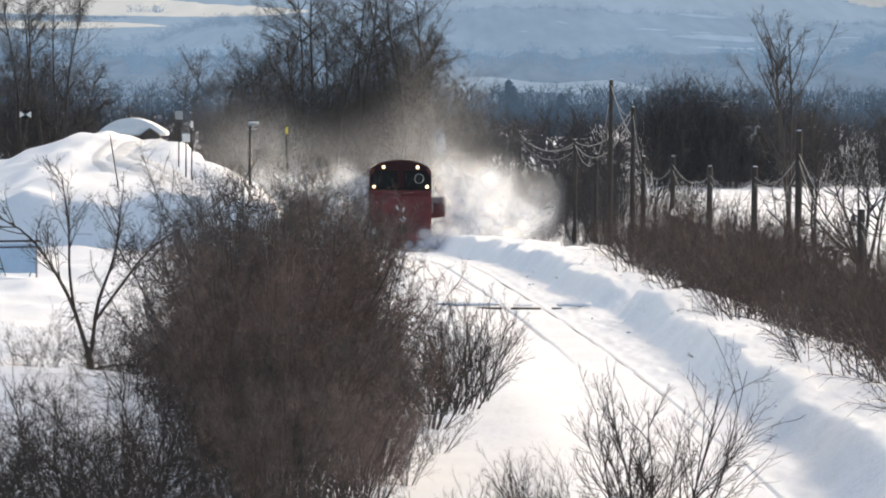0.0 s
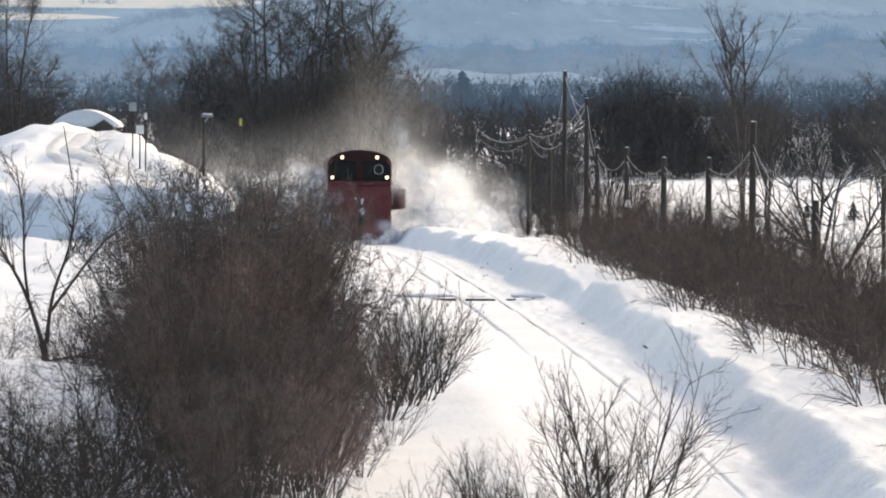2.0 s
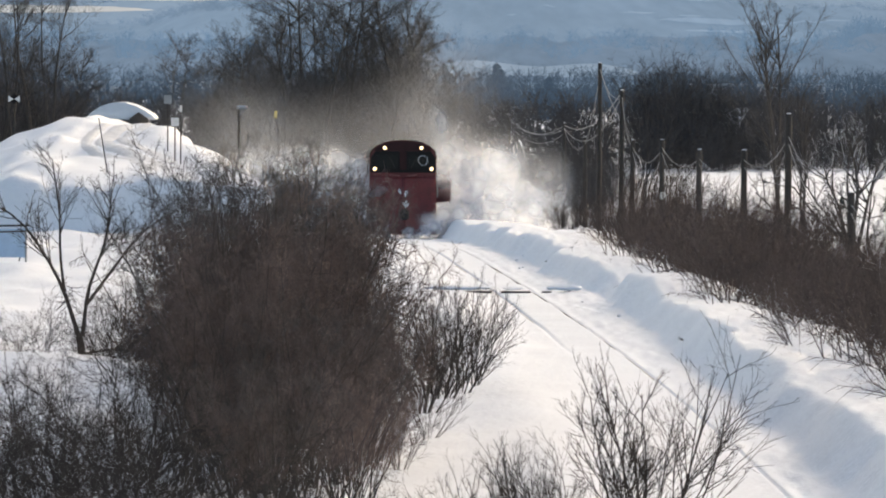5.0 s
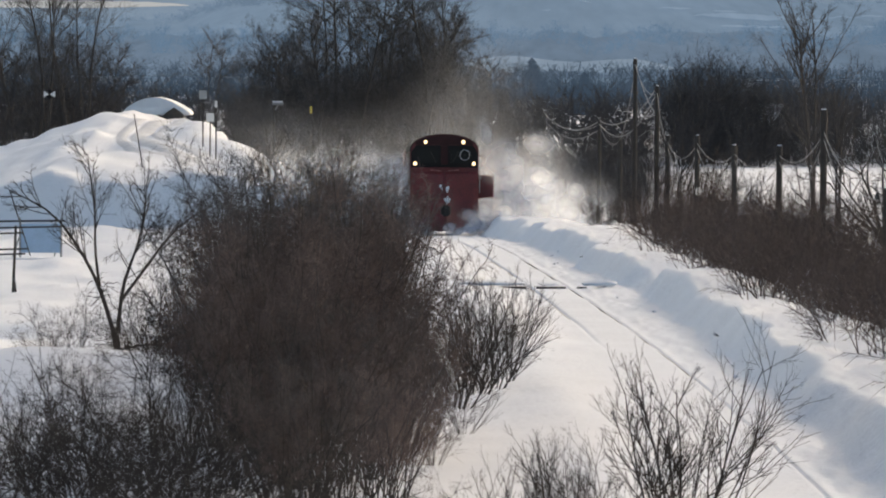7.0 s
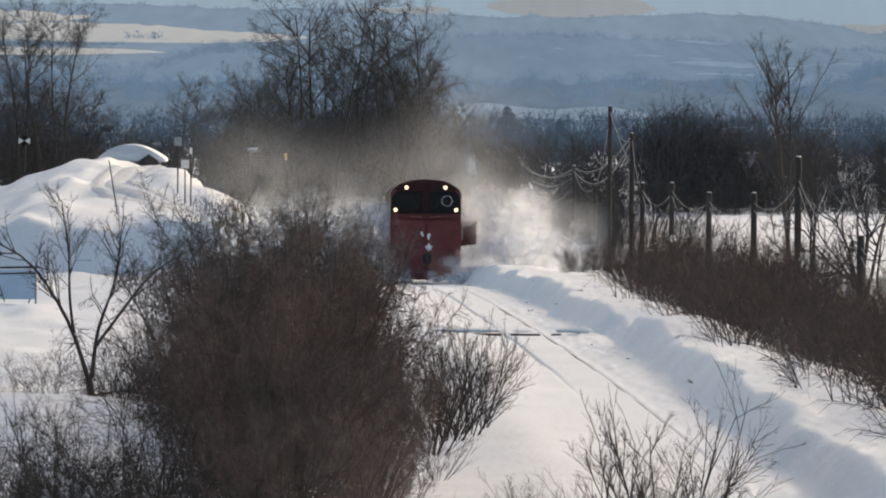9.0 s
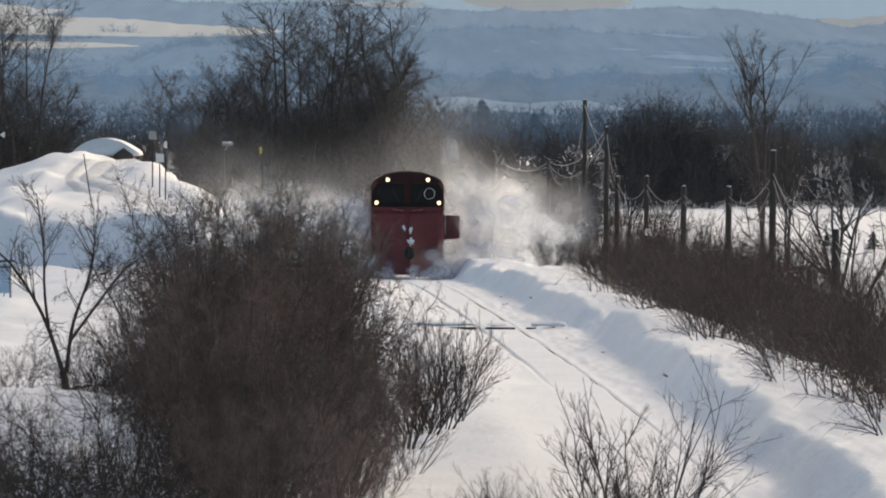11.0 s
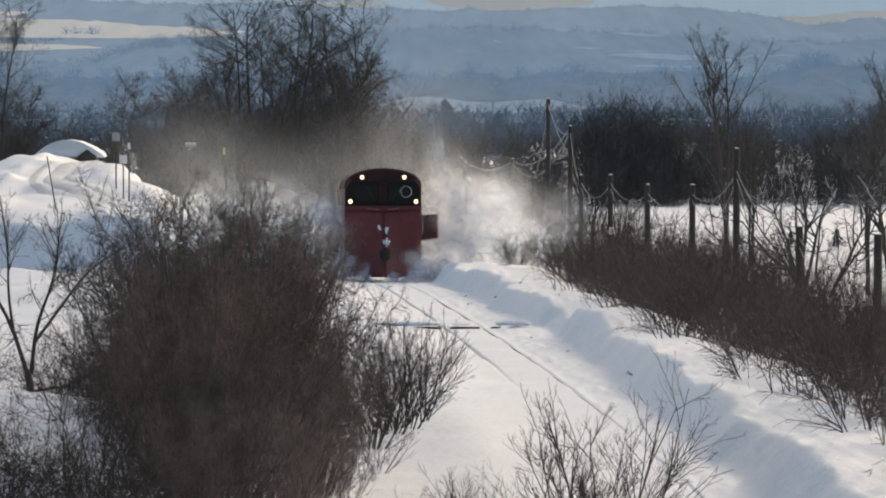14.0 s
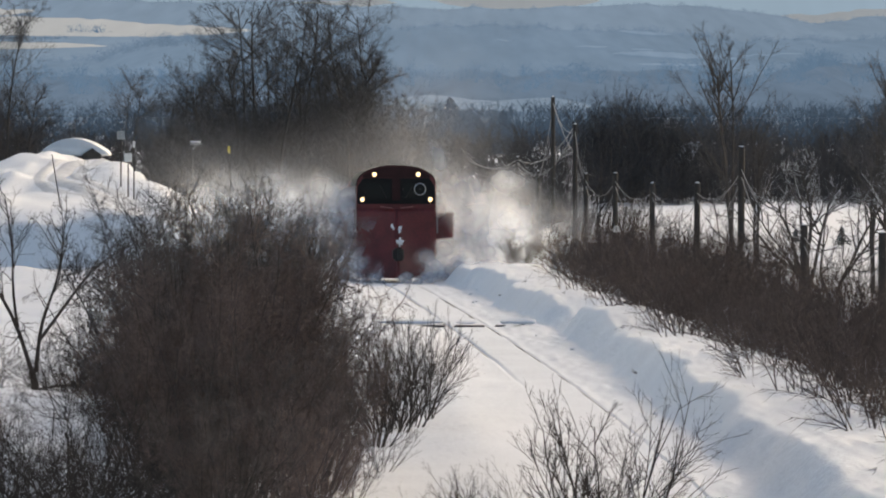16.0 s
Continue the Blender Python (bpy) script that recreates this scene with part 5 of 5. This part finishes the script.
def puffs(name, blobs, seed, label, mat, grow_by=1.6):
    """Soft billows, one bulging shell for each blob."""
    rng = np.random.default_rng(seed)
    rings, spokes = 6, 16
    rad, ang = np.meshgrid(np.linspace(0.02, 1, rings), np.arange(spokes) * 2 * np.pi / spokes, indexing="ij")
    s, t = rad * np.cos(ang), rad * np.sin(ang)
    k = rings * spokes
    q = (np.arange(rings - 1)[:, None] * spokes + np.arange(spokes)[None]).ravel()
    q2 = (np.arange(rings - 1)[:, None] * spokes + (np.arange(spokes)[None] + 1) % spokes).ravel()
    quad = np.stack([q, q2, q2 + spokes, q + spokes], -1)
    V, F = [], []
    for i, b in enumerate(blobs):
        r = b[3] * grow_by
        nrm = unit(np.array([rng.normal() * 0.6, -1.0, rng.normal() * 0.6 + 0.2]))
        a = unit(np.cross(nrm, rng.normal(size=3)))
        c = np.cross(nrm, a)
        bulge = 0.5 * (1 - (s ** 2 + t ** 2) / 2) + 0.03 * rng.normal(size=s.shape)
        p = np.array(b[:3]) + r * (s[..., None] * a + t[..., None] * c + bulge[..., None] * nrm)
        V.append(p.reshape(-1, 3))
        F.append(quad + i * k)
    me = mesh_from(name, np.concatenate(V), np.concatenate(F), mat, True)
    uv = me.uv_layers.new(name="UVMap")
    st = np.stack([(s.ravel() + 1) / 2, (t.ravel() + 1) / 2], -1)
    idx = np.empty(len(me.loops), dtype=np.int32)
    me.loops.foreach_get("vertex_index", idx)
    uv.data.foreach_set("uv", st[idx % k].astype(np.float32).ravel())
    ob = new(name, me)
    return tagged(ob, label, "snow spray", "thrown snow", "stuff")


def clumps(seed, n, p, q, r0, r1, jitter):
    """Blobs strewn along the way p to q, growing from r0 to r1."""
    rng = random.Random(seed)
    out = []
    for i in range(n):
        t = rng.random() ** 0.8
        c = [p[k] + (q[k] - p[k]) * t + rng.gauss(0, jitter) * (0.3 + t) for k in range(3)]
        r = (r0 + (r1 - r0) * t) * rng.uniform(0.7, 1.3)
        out.append((*c, r, r, r * 0.9, r * r))
    return out


def bank_of_puffs(seed, side, x0, x1, y0, y1, high, low, step_by, r):
    """Billows set out evenly over the side of the train, from the rail up to a top that falls from high to low going outwards."""
    rng = random.Random(seed)
    out = []
    x = x0
    while x <= x1:
        t = (x - x0) / (x1 - x0)
        top = high + (low - high) * t ** 1.2
        z = 0.3
        while z <= top:
            k = r * rng.choice((0.6, 0.8, 1.0, 1.5)) * (0.85 + 0.3 * t)
            out.append((side * (x + rng.gauss(0, 0.45)), y0 + (y1 - y0) * t + rng.gauss(0, 0.6), z + rng.gauss(0, 0.35), k, k, k, k * k))
            z += step_by
        x += step_by
    return out


BOW = clumps(1, 16, (0.9, -1.3, 0.10), (2.5, 0.2, 0.55), 0.25, 0.52, 0.10) + clumps(2, 8, (-0.9, -1.3, 0.10), (-2.1, 0.0, 0.45), 0.22, 0.42, 0.10)
FOOT = clumps(35, 16, (-1.3, -1.5, 0.02), (1.3, -1.7, 0.06), 0.20, 0.24, 0.10)
VEIL = clumps(33, 4, (0.5, -1.9, 0.30), (1.5, -1.2, 0.75), 0.30, 0.45, 0.12) + clumps(34, 3, (-0.5, -1.9, 0.25), (-1.4, -1.3, 0.6), 0.30, 0.42, 0.12)
SPRAY = [
    (dust("bow_spray", BOW, 5000, 0.035, 1, "churned snow rolling off the plough blade", DUST), 0.0, 6, 1.7),
    (puffs("bow_billow", BOW, 19, "wave of snow curling off the plough", BILLOW, 1.4), 0.0, 4, 1.7),
    (puffs("foot_billow", FOOT, 21, "broken snow heaped before the plough's foot", BILLOW, 1.4), 0.3, 2, 1.9),
    (puffs("bow_veil", VEIL, 11, "thin churned snow before the plough blade", THIN_BILLOW, 1.4), 0.5, 5, 2.0),
    (puffs("side_billow", bank_of_puffs(3, 1, 2.0, 5.6, 2.2, 4.0, 3.2, 1.7, 0.62, 0.72), 12, "plume of snow thrown out beside the train", BILLOW), 0.9, 6, 2.3),
    (puffs("side_billow", bank_of_puffs(4, 1, 1.7, 6.2, 4.5, 7.5, 3.9, 2.0, 0.72, 0.95), 13, "plume of snow thrown out beside the train", THIN_BILLOW), 2.1, 6, 2.9),
    (puffs("side_billow", bank_of_puffs(5, -1, 1.7, 6.2, 1.4, 4.0, 3.0, 1.4, 0.66, 0.80), 14, "plume of snow thrown out beside the train", BILLOW), 1.4, 6, 2.6),
    (puffs("side_billow", bank_of_puffs(6, -1, 1.8, 8.0, 4.0, 8.0, 3.1, 1.3, 0.85, 1.0), 20, "plume of snow thrown out beside the train", THIN_BILLOW), 0.2, 5, 2.2),
    (dust("side_spray", clumps(3, 30, (1.9, 0.8, 1.0), (5.0, 3.6, 2.3), 0.6, 1.3, 0.4), 6000, 0.03, 2, "loose grains of snow flying beside the train", DUST), 0.9, 7, 2.3),
    (puffs("snow_haze", clumps(6, 18, (-6.0, 10, 2.8), (3.0, 14, 3.4), 2.4, 2.8, 0.9), 15, "thin haze of fine snow hanging behind the train", HAZE_PUFF, 1.6), 0.4, 3, 4.1),
    (puffs("snow_haze", clumps(7, 12, (-3, 7, 2.6), (-9, 20, 3.4), 2.0, 3.0, 0.7) + clumps(8, 4, (3, 8, 2.0), (5, 20, 2.4), 1.8, 2.4, 0.6), 16, "thin haze of fine snow hanging behind the train", HAZE_PUFF, 1.6), 1.9, 3, 4.7),
]


# ---------------------------------------------------------------- what moves
def train_place(t):
    """The plough's front on the track after t seconds."""
    y = 294.72 - 3.9514 * t - 0.006336 * t * t
    e = 4.0
    dx = float(track_x(y + e) - track_x(y - e)) / (2 * e)
    dz = float(track_z(y + e) - track_z(y - e)) / (2 * e)
    return pose(float(track_x(y)), y, float(track_z(y)), math.degrees(math.atan(dz)), 0, -math.degrees(math.atan(dx)))


def motions():
    times = [i * 0.5 for i in range(33)]
    walk(TRAIN, [(t, train_place(t)) for t in times])
    for ob, phase, swing, period in SPRAY:
        rows = []
        for t in times:
            a = 2 * math.pi * t / period + phase
            rows.append((t, train_place(t) @ pose(0.10 * math.sin(a), 0.3 * math.sin(a * 0.7), 0.08 * (1 + math.cos(a)), swing * math.sin(a), swing * 0.6 * math.cos(a * 0.8), 0)))
        walk(ob, rows)


motions()
